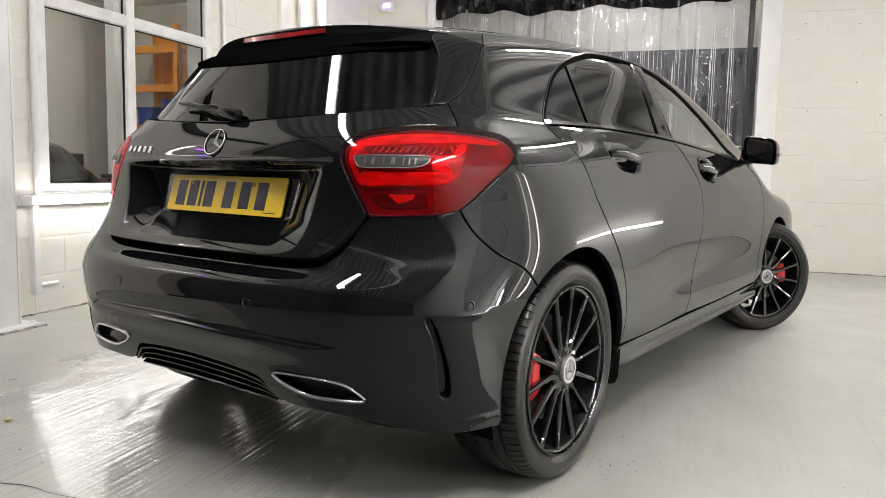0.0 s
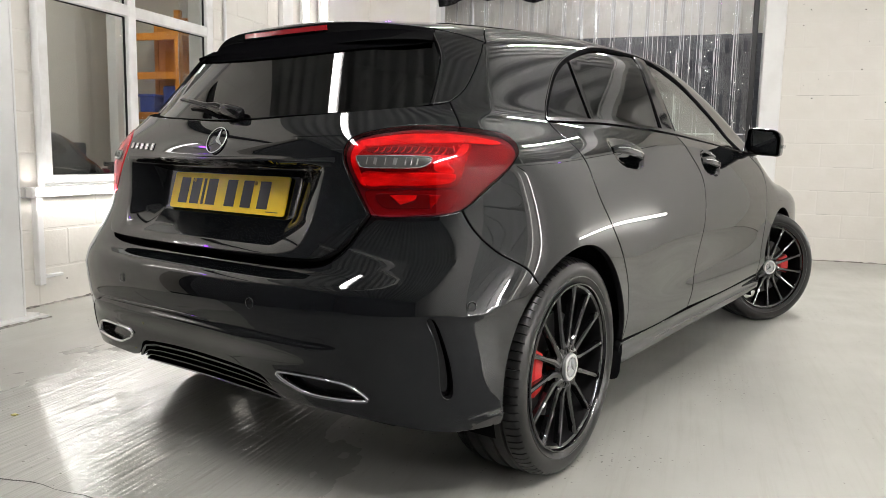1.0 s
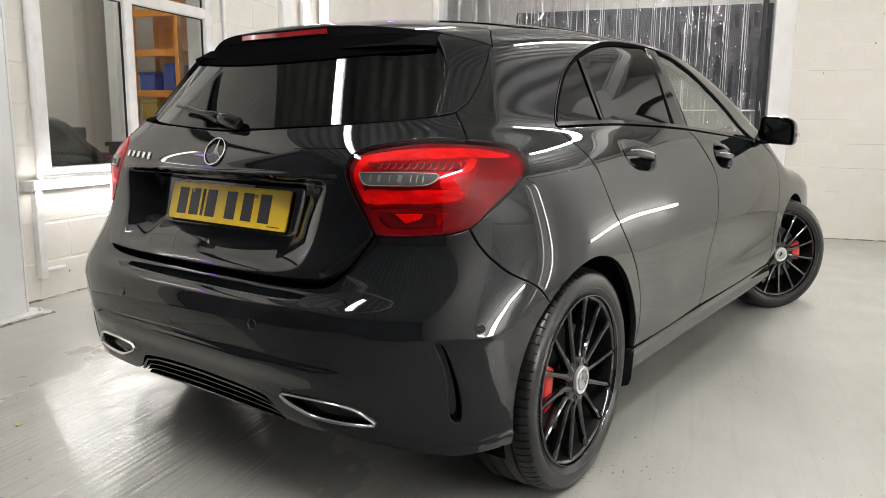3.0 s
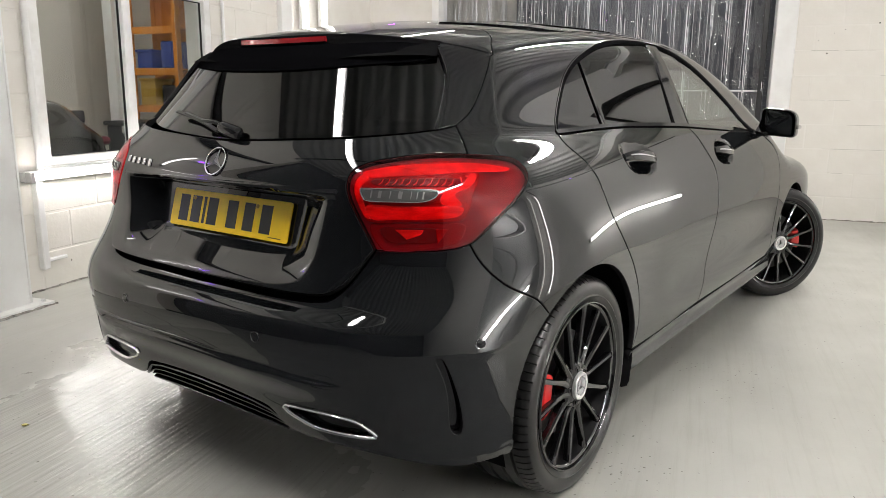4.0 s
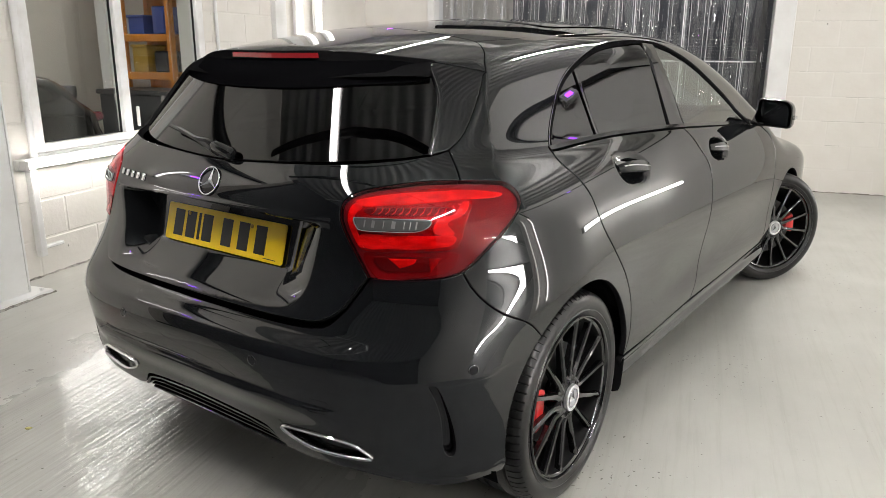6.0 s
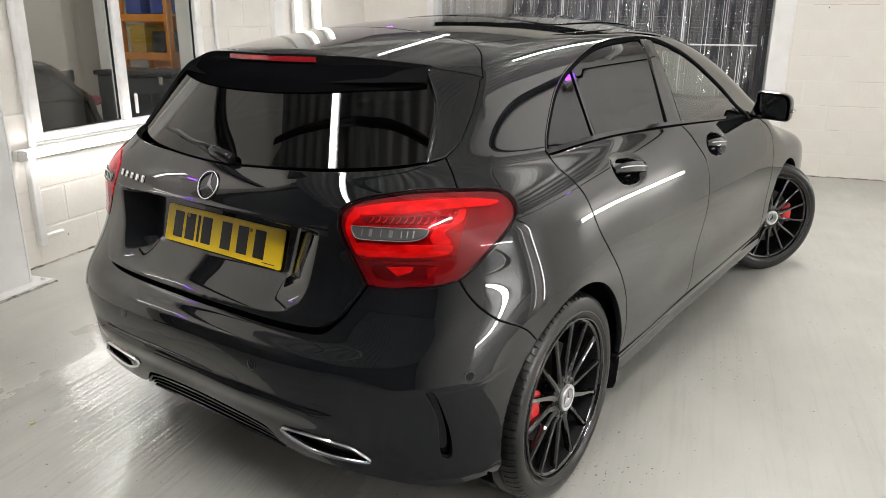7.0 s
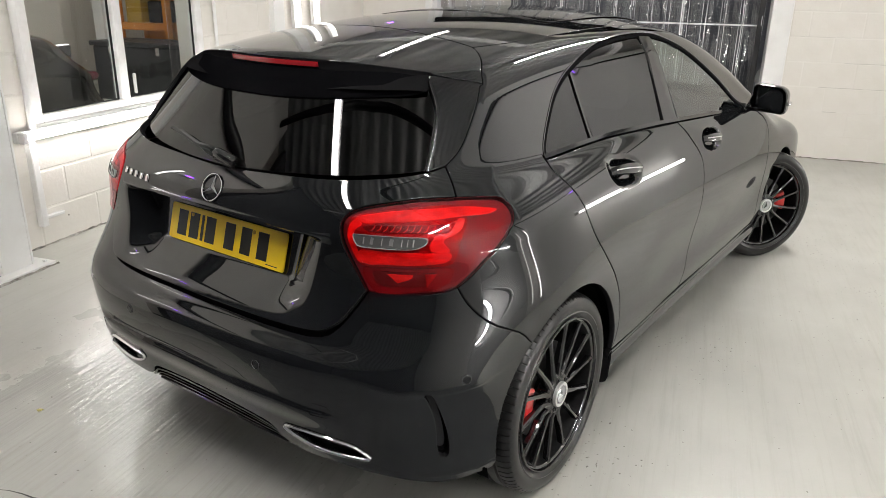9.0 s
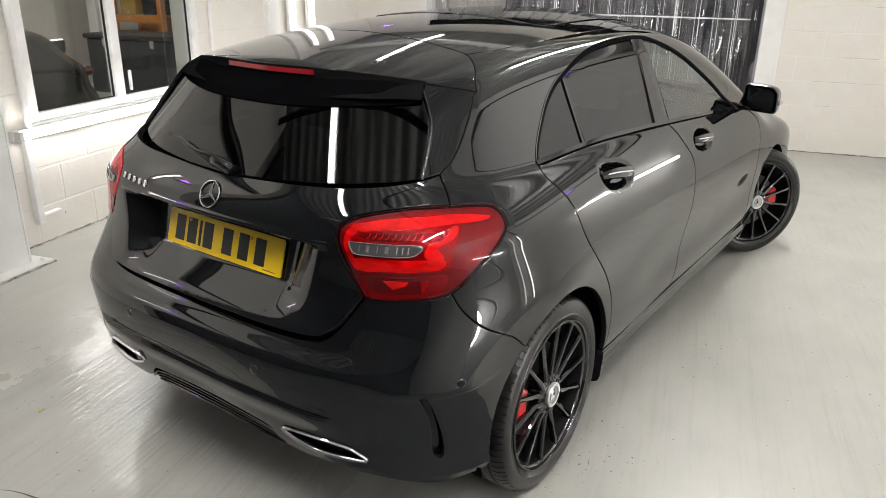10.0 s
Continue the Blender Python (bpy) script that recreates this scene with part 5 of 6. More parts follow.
def span(value, a, b, to_a, to_b):
    n = node(FLOOR, "ShaderNodeMapRange")
    n.interpolation_type = "SMOOTHSTEP"
    for k, v in (("From Min", a), ("From Max", b), ("To Min", to_a), ("To Max", to_b)):
        n.inputs[k].default_value = v
    FLOOR.node_tree.links.new(value, n.inputs["Value"])
    return n.outputs["Result"]


# ragged, glossier combed area between tail and window wall, fitted to the camera's view
_ragged = math_node("MULTIPLY", noise_map(FLOOR, 4.0, 5, (1, 0.6, 1), 0.5).outputs["Fac"], 0.9)
_px = math_node("ADD", _split.outputs["X"], math_node("SUBTRACT", _ragged, 0.45))
_py = math_node("ADD", _split.outputs["Y"], math_node("SUBTRACT", _ragged, 0.45))
_sheet = math_node("MULTIPLY", math_node("MULTIPLY", span(_px, -1.6, -1.15, 0.0, 1.0), span(_px, -0.2, 0.4, 1.0, 0.0)), math_node("MULTIPLY", span(_py, -1.9, -1.4, 0.0, 1.0), span(_py, 1.6, 2.2, 1.0, 0.0)))
FLOOR.node_tree.links.new(span(_sheet, 0.0, 1.0, 0.10, 0.75), _b1.inputs["Strength"])
link(FLOOR, _brush, "Fac", _b1, "Height")
link(FLOOR, _pits, "Fac", _b2, "Height")
link(FLOOR, _b1, "Normal", _b2, "Normal")
link(FLOOR, _b2, "Normal", FLOOR.node_tree.nodes["Principled BSDF"], "Normal")
FLOOR.node_tree.links.new(span(_sheet, 0.0, 1.0, 0.5, 0.85), FLOOR.node_tree.nodes["Principled BSDF"].inputs["Specular IOR Level"])
_rr = ramp(FLOOR, [(0.35, (0.0, 0.0, 0.0)), (0.65, (0.10, 0.10, 0.10))])
link(FLOOR, noise_map(FLOOR, 3.5, 4), "Fac", _rr, "Fac")
FLOOR.node_tree.links.new(math_node("ADD", _rr.outputs["Color"], span(_sheet, 0.0, 1.0, 0.30, 0.04)), FLOOR.node_tree.nodes["Principled BSDF"].inputs["Roughness"])

LEFT, FAR, RIGHT, BACK, HIGH = -2.48, 5.5, 3.7, -6.5, 3.35
FRONT = -1.3  # the white block wall ends here; unseen dark walls are added behind, up to BACK


def room_part(name, bm, material, parent=None, label="", smooth=False, category="", kind="", group=""):
    """A mesh in the garage's own axes."""
    ob = part(name, bm, material, None, label, smooth)
    if parent is None:
        ob.matrix_world = ROOM
    else:
        ob.parent = parent
    return tagged(ob, "", category, group, kind)


def boxes(*pairs, bevel=0.0):
    bm = bmesh.new()
    for a, b in pairs:
        o = block(a, b, bevel, 1)
        me = bpy.data.meshes.new("piece")
        o.to_mesh(me)
        o.free()
        bm.from_mesh(me)
        bpy.data.meshes.remove(me)
    return bm


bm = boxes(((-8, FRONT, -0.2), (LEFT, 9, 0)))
view_edge = np.asarray(spline([(LEFT, -1.62), (-1.55, -1.36), (-0.62, -1.07), (0.3, -0.73), (1.0, -0.46), (1.3, -0.46), (1.7, -0.72), (2.5, -1.02), (RIGHT, -1.12)], 0.06))
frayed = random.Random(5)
view_edge[1:-1, 1] -= [frayed.uniform(0, 0.03) for _ in view_edge[1:-1]]  # frayed edge to the added dark ground, kept outside the camera's view
edge = [tuple(q) for q in view_edge] + [(7.2, -1.12), (7.2, 9), (LEFT, 9)]
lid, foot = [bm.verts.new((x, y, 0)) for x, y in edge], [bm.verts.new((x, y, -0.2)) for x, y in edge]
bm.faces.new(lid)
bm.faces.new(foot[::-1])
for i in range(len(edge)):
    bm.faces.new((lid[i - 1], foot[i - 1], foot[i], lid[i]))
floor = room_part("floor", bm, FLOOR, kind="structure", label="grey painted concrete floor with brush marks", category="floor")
W0, W1, S0, S1 = 0.96, 2.60, 0.72, 2.55  # the window's opening
wall_left = room_part("wall_left", boxes(((LEFT - 0.22, FRONT, 0), (LEFT, W0, HIGH)), ((LEFT - 0.22, W1, 0), (LEFT, FAR, HIGH)), ((LEFT - 0.22, W0, 0), (LEFT, W1, S0)), ((LEFT - 0.22, W0, S1), (LEFT, W1, HIGH))),
                      WHITE_WALL, kind="structure", label="white painted block wall with a window", category="wall")
wall_far = room_part("wall_far", boxes(((LEFT - 0.22, FAR, 0), (-1.67, FAR + 0.22, HIGH)), ((1.86, FAR, 0), (7.2, FAR + 0.22, HIGH)), ((-1.67, FAR, 2.95), (1.86, FAR + 0.22, HIGH))),
                     WHITE_WALL, kind="structure", label="white painted block wall with a wide doorway", category="wall")
# its stretch behind the camera is unseen, added for the car's reflections
wall_right = room_part("wall_right", boxes(((RIGHT, 0.15, -0.01), (RIGHT + 0.2, FAR, HIGH)), ((RIGHT, -1.8, 2.6), (RIGHT + 0.2, 0.15, HIGH)), ((RIGHT, BACK, -0.01), (RIGHT + 0.2, -1.8, HIGH))), WHITE_BRIGHT, kind="structure", label="white painted wall", category="wall")
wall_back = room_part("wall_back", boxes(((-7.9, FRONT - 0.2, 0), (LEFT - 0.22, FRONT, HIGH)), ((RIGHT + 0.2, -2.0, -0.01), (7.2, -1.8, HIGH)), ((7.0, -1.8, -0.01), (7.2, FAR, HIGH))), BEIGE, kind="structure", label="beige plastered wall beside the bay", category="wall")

# dark ground added where the tail's reflection is dark; shade put into its colour
ground = room_part("ground", boxes(((-60, -90, -0.25), (60, BACK - 0.2, -0.006)), ((LEFT, BACK - 0.2, -0.25), (RIGHT + 0.2, -0.2, -0.003))), DARK_GROUND, kind="structure", label="dark concrete ground added behind the car for its reflections", category="ground")
# unseen walls added behind the camera, coloured dark for the tail's reflections
cladding = room_part("dark_wall_side", boxes(((LEFT - 0.2, BACK, 0), (LEFT, FRONT - 0.2, HIGH))), DARK_REAR, kind="structure", label="dark wall behind the camera, added unseen for the tail's reflections", category="wall")
room_part("dark_wall_end", boxes(((LEFT - 0.2, BACK - 0.2, 0), (RIGHT + 0.2, BACK, HIGH))), DARK_REAR, kind="structure", label="dark end wall behind the camera, added unseen for dark reflections", category="door")

# unseen panel added on the right so the car's rear corner reflects pale
unseen_panel = room_part("unseen_panel_1", boxes(((RIGHT + 0.012, -1.8, -0.01), (RIGHT + 0.06, 0.146, 2.596))), PALE_PANEL, kind="structure", label="pale grey ribbed steel panel, added unseen for the car's reflections", category="door")
for k in range(12):
    room_part("unseen_panel_rib", boxes(((RIGHT, -1.78, 0.08 + 0.21 * k), (RIGHT + 0.014, 0.13, 0.27 + 0.21 * k)), bevel=0.004), PALE_PANEL, unseen_panel)

# ceiling of ribbed sheets on steel purlins
bm = bmesh.new()
xs, x = [], LEFT - 0.3
while x < RIGHT + 0.3:
    xs += [(x + 0.25 * k / 8, 0.014 - 0.014 * math.cos(2 * math.pi * k / 8)) for k in range(8)]
    x += 0.25
ra = [bm.verts.new((a, BACK - 0.1, HIGH + h)) for a, h in xs]
rb = [bm.verts.new((a, FAR + 0.3, HIGH + h)) for a, h in xs]
for i in range(len(xs) - 1):
    bm.faces.new((ra[i], ra[i + 1], rb[i + 1], rb[i]))
bmesh.ops.solidify(bm, geom=bm.faces[:], thickness=0.02)
room_part("ceiling", bm, SHEET, kind="structure", label="pale ribbed metal roof sheets", category="ceiling")
for y in (-2.9, 1.4, 4.1):
    beam = room_part("purlin", boxes(((LEFT, y - 0.05, HIGH - 0.16), (RIGHT, y + 0.05, HIGH - 0.145)), ((LEFT, y - 0.008, HIGH - 0.15), (RIGHT, y + 0.008, HIGH - 0.002)), ((LEFT, y - 0.05, HIGH - 0.017), (RIGHT, y + 0.05, HIGH - 0.002))),
                     SHEET, kind="structure", label="grey painted steel purlin under the roof", category="beam")


# lamps
def batten(a, b, m=None, label="white fluorescent batten with a lit tube", group="fluorescent battens", light=None, r=0.019):
    """A tube along y from a to b hung under its tray, at the local origin; the tray is above."""
    tray = room_part("batten_light", boxes(((-0.03, a, 0.024), (0.03, b, 0.06)), ((-0.03, a, -0.03), (0.03, a + 0.03, 0.02)), ((-0.03, b - 0.03, -0.03), (0.03, b, 0.02)), bevel=0.004), LAMP_BODY, label=label, category="ceiling light", group=group)
    bm = revolve([(0.0, 0.001), (0.0, r), (b - a - 0.06, r), (b - a - 0.06, 0.001)], 16)
    t = room_part("tube", bm, light or TUBE, tray, smooth=True)
    t.matrix_local = pose(0, a + 0.03, -0.004, 0, 0, 90)
    tray.matrix_world = ROOM @ (m or Matrix())
    return tray


# the batten at x 1.75 is added for more light; none is known there
for x, a, b in ((-1.0, -2.15, -0.45), (-1.05, 2.6, 4.4), (1.72, 1.85, 3.6), (1.75, -2.7, -1.0)):
    t = batten(a, b, Matrix.Translation((x, 0, 3.1)), light=TUBE_TAIL if b < 0 and x < 0 else TUBE_DIM if x < 0 else TUBE)
    if x == -1.0:  # the batten over the car's tail carries two tubes
        for off in (-0.048, 0.048):
            two = room_part("tube", revolve([(0.0, 0.001), (0.0, 0.019), (b - a - 0.06, 0.019), (b - a - 0.06, 0.001)], 16), TUBE_TAIL, t, smooth=True)
            two.matrix_local = pose(off, a + 0.03, 0.014, 0, 0, 90)
        room_part("reflector", boxes(((-0.10, a, 0.04), (0.10, b, 0.064)), bevel=0.006), LAMP_BODY, t)
    for y in (a + 0.3, b - 0.3):
        room_part("hanger", boxes(((-0.006, y - 0.006, 0.06), (0.006, y + 0.006, HIGH - 3.1 + 0.04))), SHEET, t)
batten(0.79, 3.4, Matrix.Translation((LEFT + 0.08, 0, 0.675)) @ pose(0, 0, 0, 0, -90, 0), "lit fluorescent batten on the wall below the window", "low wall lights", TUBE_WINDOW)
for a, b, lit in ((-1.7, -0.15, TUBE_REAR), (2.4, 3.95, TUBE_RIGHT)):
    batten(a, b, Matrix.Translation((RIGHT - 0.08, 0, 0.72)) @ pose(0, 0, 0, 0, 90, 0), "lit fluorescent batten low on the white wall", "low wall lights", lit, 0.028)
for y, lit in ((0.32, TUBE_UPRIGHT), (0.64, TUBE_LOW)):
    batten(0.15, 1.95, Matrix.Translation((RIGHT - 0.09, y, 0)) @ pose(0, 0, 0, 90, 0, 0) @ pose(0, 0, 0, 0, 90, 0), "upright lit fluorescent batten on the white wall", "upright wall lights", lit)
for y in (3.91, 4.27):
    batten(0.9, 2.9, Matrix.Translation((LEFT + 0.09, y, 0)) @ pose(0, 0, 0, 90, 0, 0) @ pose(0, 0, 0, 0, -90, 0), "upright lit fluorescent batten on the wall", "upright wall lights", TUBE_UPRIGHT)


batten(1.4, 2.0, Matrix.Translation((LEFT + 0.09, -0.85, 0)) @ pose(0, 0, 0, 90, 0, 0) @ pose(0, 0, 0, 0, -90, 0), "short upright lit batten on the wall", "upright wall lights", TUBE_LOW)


def flood(m, label):
    """A small finned floodlight on a yoke, facing -y."""
    f = room_part("led_floodlight", boxes(((-0.075, 0.0, -0.055), (0.075, 0.035, 0.055)), *[((-0.07 + 0.02 * k, 0.035, -0.05), (-0.064 + 0.02 * k, 0.055, 0.05)) for k in range(8)], bevel=0.003), LAMP_BODY, label=label, category="floodlight", group="coloured floodlights")
    room_part("led_lens", boxes(((-0.034, -0.004, -0.024), (0.034, 0.001, 0.024))), LED_PURPLE, f)
    room_part("yoke", boxes(((-0.085, 0.01, -0.01), (-0.077, 0.10, 0.01)), ((0.077, 0.01, -0.01), (0.085, 0.10, 0.01)), ((-0.085, 0.095, -0.01), (0.085, 0.105, 0.01))), LAMP_BODY, f)
    f.matrix_world = ROOM @ m
    return f


flood(pose(-2.2, FAR - 0.11, 2.72, -20, 0, 20), "small floodlight lit purple on the far wall")
flood(pose(RIGHT - 0.11, 3.08, 2.87, -20, 0, -70), "small floodlight lit purple high on the white wall")
flood(pose(LEFT + 0.11, -1.0, 1.85, -10, 0, 90), "small floodlight lit purple on the block wall")

# the window
window = room_part("window_1", boxes(((LEFT - 0.06, W0, S0), (LEFT + 0.012, W0 + 0.075, S1)), ((LEFT - 0.06, W1 - 0.075, S0), (LEFT + 0.012, W1, S1)), ((LEFT - 0.06, W0 + 0.075, S0), (LEFT + 0.012, W1 - 0.075, S0 + 0.05)),
                                     ((LEFT - 0.06, W0 + 0.075, S1 - 0.06), (LEFT + 0.012, W1 - 0.075, S1)), bevel=0.006), UPVC, kind="structure", label="white framed window with four panes", category="window")
room_part("mullion", boxes(((LEFT - 0.055, 1.69, S0 + 0.05), (LEFT + 0.010, 1.765, S1 - 0.06)), bevel=0.006), UPVC, window)
for a, b in ((W0 + 0.075, 1.69), (1.765, W1 - 0.075)):
    room_part("transom", boxes(((LEFT - 0.055, a, 1.80), (LEFT + 0.010, b, 1.875)), bevel=0.006), UPVC, window)
    for lo, hi in ((S0 + 0.05, 1.80), (1.875, S1 - 0.06)):
        o = room_part("pane", boxes(((LEFT - 0.032, a, lo), (LEFT - 0.026, b, hi))), GLASS_WINDOW, window)
        o.visible_shadow = False
        room_part("seal", boxes(((LEFT - 0.034, a, lo), (LEFT - 0.020, a + 0.006, hi)), ((LEFT - 0.034, b - 0.006, lo), (LEFT - 0.020, b, hi)), ((LEFT - 0.034, a + 0.006, lo), (LEFT - 0.020, b - 0.006, lo + 0.006)), ((LEFT - 0.034, a + 0.006, hi - 0.006), (LEFT - 0.020, b - 0.006, hi))), FABRIC, window)
room_part("window_sill", boxes(((LEFT - 0.05, W0 - 0.03, S0 - 0.03), (LEFT + 0.03, W1 + 0.03, S0)), bevel=0.006), UPVC, window)
room_part("window_handle", boxes(((LEFT + 0.010, 1.795, 0.80), (LEFT + 0.03, 1.815, 0.93)), bevel=0.005), UPVC, window)

# steel column on its foot plate, pipes and fittings by the window
column = room_part("steel_column", boxes(((LEFT + 0.02, 0.40, 0.02), (LEFT + 0.22, 0.414, HIGH)), ((LEFT + 0.02, 0.606, 0.02), (LEFT + 0.22, 0.62, HIGH)), ((LEFT + 0.11, 0.414, 0.02), (LEFT + 0.13, 0.606, HIGH)), bevel=0.002), WHITE_SMOOTH,
                   label="white painted steel column on a foot plate", category="column")
room_part("foot_plate", boxes(((LEFT + 0.0, 0.30, 0.0), (LEFT + 0.29, 0.70, 0.02)), bevel=0.003), WHITE_SMOOTH, column)
room_part("cover_panel", boxes(((LEFT + 0.205, 0.416, 0.02), (LEFT + 0.219, 0.604, HIGH)), bevel=0.002), WHITE_SMOOTH, column)
for x, y in ((0.25, 0.66), (0.25, 0.35)):
    bm = revolve([(0.0, 0.012), (0.012, 0.012), (0.014, 0.010), (0.014, 0.0)], 6)
    o = room_part("anchor_bolt", bm, WHITE_SMOOTH, column)
    o.matrix_local = pose(LEFT + x, y, 0.02, 0, -90, 0)


def pipe(points, r, label, material=WHITE_SMOOTH):
    p = np.array(points, float)
    al = np.gradient(p, axis=0)
    al /= np.linalg.norm(al, axis=1, keepdims=True)
    ref = np.where(np.abs(al[:, :1]) > 0.9, (0.0, 1.0, 0.0), (1.0, 0.0, 0.0))
    u = np.cross(al, ref)
    u /= np.linalg.norm(u, axis=1, keepdims=True)
    w = np.cross(al, u)
    return room_part("conduit_pipe", sweep(p, u, w, [(r * math.cos(t), r * math.sin(t)) for t in np.linspace(0, 2 * math.pi, 13)[:-1]]), material, None, label, True, "pipe")


pipe([(LEFT + 0.03, 0.925, 0.70), (LEFT + 0.03, 0.925, 1.2), (LEFT + 0.03, 0.925, 2.0), (LEFT + 0.03, 0.925, 3.2)], 0.019, "white painted conduit beside the window")
bracket = room_part("wall_bracket", boxes(((LEFT, 0.875, 0.13), (LEFT + 0.045, 0.92, 0.655)), ((LEFT, 0.92, 0.165), (LEFT + 0.03, 1.06, 0.185)), bevel=0.004), WHITE_SMOOTH, label="white painted angle bracket under the wall light", category="bracket")
pipe([(LEFT + 0.025, 2.74, 0.3), (LEFT + 0.025, 2.745, 1.2), (LEFT + 0.025, 2.73, 2.0), (LEFT + 0.025, 2.735, 3.3)], 0.013, "thin white painted pipe beside the window")
pipe([(LEFT + 0.05, -1.25, 2.5), (LEFT + 0.05, -0.8, 2.5), (LEFT + 0.05, -0.2, 2.5), (LEFT + 0.05, 0.3, 2.5)], 0.05, "black pipe along the block wall", TRIM)
pipe([(RIGHT - 0.035, 0.75, 2.05), (RIGHT - 0.035, 0.75, 2.4), (RIGHT - 0.035, 0.76, 2.8), (RIGHT - 0.035, 0.82, 2.92), (RIGHT - 0.035, 1.0, 2.94), (RIGHT - 0.035, 3.0, 2.94), (RIGHT - 0.035, FAR - 0.02, 2.94)], 0.03, "black cable conduit up and along the white wall", TRIM)
pipe([(LEFT, -1.15, 3.2), (-1.5, -1.3, 3.2), (-0.9, -1.35, 3.19), (-0.3, -1.34, 3.19), (0.2, -1.28, 3.2), (0.8, -1.2, 3.2), (2.0, -1.15, 3.2), (RIGHT, -1.15, 3.2)], 0.03, "black cable conduit across the bay under the roof", TRIM)
room_part("wall_pier", boxes(((LEFT, 3.56, 0), (LEFT + 0.05, 3.74, HIGH)), bevel=0.004), WHITE_SMOOTH, kind="structure", label="white painted pier", category="wall")

# the far doorway: white jamb, clear strip curtain, black valance
jamb = room_part("door_jamb", boxes(((1.68, FAR - 0.05, 0), (1.86, FAR + 0.25, 2.96)), bevel=0.004), WHITE_SMOOTH, kind="structure", label="white painted door jamb", category="door frame")
room_part("door_jamb", boxes(((-1.74, FAR - 0.03, 0), (-1.66, FAR + 0.25, 2.96)), bevel=0.004), WHITE_SMOOTH, kind="structure", label="white painted door jamb", category="door frame")
rail = room_part("curtain_rail", boxes(((-1.66, FAR + 0.05, 2.86), (1.68, FAR + 0.09, 2.90)), bevel=0.004), TRIM, label="dark steel rail over the strip curtain", category="rail")
room_part("curtain_post", boxes(((1.575, FAR + 0.06, 0), (1.625, FAR + 0.11, 2.86)), bevel=0.004), TRIM, label="dark steel post at the curtain's edge", category="post")
rng = random.Random(4)


def strip(seed, w=0.215, h=2.78):
    """One hanging strip of clear sheet with its creases."""
    r = random.Random(seed)
    ph, amp = r.uniform(0, 6), r.uniform(0.012, 0.03)
    nx, nz = 40, 60
    V = []
    kink = [(r.uniform(0.4, h - 0.2), r.uniform(0.006, 0.016), r.uniform(0.04, 0.16), r.uniform(-1, 1)) for _ in range(12)]
    folds = [(r.uniform(-0.5, 0.5), r.uniform(-0.15, 0.15), r.uniform(-0.008, 0.008), r.uniform(0.05, 0.12), r.uniform(0.2, h), r.uniform(0.15, 0.6)) for _ in range(14)]
    creases = [(r.uniform(-0.48, 0.48), r.uniform(-0.04, 0.04), r.uniform(-0.006, 0.006), r.uniform(0.02, 0.04), r.uniform(0.2, h), r.uniform(0.4, 1.4)) for _ in range(9)]  # hard upright creases
    for k in range(nz + 1):
        z = h * k / nz
        for i in range(nx + 1):
            u = (-0.5, -0.482)[i] if i < 2 else (0.482, 0.5)[i - nx + 1] if i > nx - 2 else (i - 1) / (nx - 2) * 0.964 - 0.482
            y = amp * math.sin(u * 7 + ph) * (0.4 + 0.6 * (1 - z / h)) + 0.008 * math.sin(z * 2.1 + ph) + 0.012 * u * math.sin(z * 3 + ph)
            y += sum(a * math.exp(-((z - c) / s) ** 2) * math.sin(5 * u + t * 3) for c, a, s, t in kink)
            y += sum(a * math.exp(-((u - c - d * (z - q)) / s) ** 2 - ((z - q) / l) ** 2) for c, d, a, s, q, l in folds)
            y += sum(a * math.exp(-((u - c - d * (z - q)) / s) ** 2 - ((z - q) / l) ** 2) for c, d, a, s, q, l in creases)
            V.append((u * w, y, z))
    F = [(k * (nx + 1) + i, k * (nx + 1) + i + 1, (k + 1) * (nx + 1) + i + 1, (k + 1) * (nx + 1) + i) for k in range(nz) for i in range(nx)]
    glare_lines = [(r.randrange(2, nx - 2), a, a + r.randint(5, 30)) for a in [r.randint(0, 50) for _ in range(4)]]  # milky lines in the folds stand in for bright reflections
    me = mesh_of("curtain_strip", V, F, PVC)
    me.materials.append(PVC_EDGE)
    me.polygons.foreach_set("material_index", [1 if k % nx in (0, nx - 1) or any(c == k % nx and lo < k // nx < hi for c, lo, hi in glare_lines) else 0 for k in range(nx * nz)])
    return me


strips = [strip(k) for k in range(6)]
for k in range(19):
    o = new("curtain_strip", strips[(k * 5 + k // 6) % 6])
    o.matrix_world = ROOM @ pose(-1.56 + 0.171 * k, FAR + 0.10 + 0.016 * (k % 2), 0.06, 0, 0, rng.uniform(-3, 3))
    o.visible_shadow = False
    tagged(o, "hanging strip of clear creased plastic curtain", "strip curtain", "strips of the door curtain")
band = room_part("curtain_band", boxes(((-1.62, FAR + 0.07, 1.2), (1.6, FAR + 0.076, 1.214)), bevel=0.002), PVC_EDGE, label="milky plastic tape across the strip curtain", category="tape")
for k in range(27):
    o = room_part("stud", revolve([(0.0, 0.007), (0.003, 0.007), (0.005, 0.005), (0.006, 0.0)], 10), CHROME, band)
    o.matrix_local = pose(-1.56 + 0.12 * k, FAR + 0.07, 1.207, 0, 0, -90)
bm = bmesh.new()
rows = []
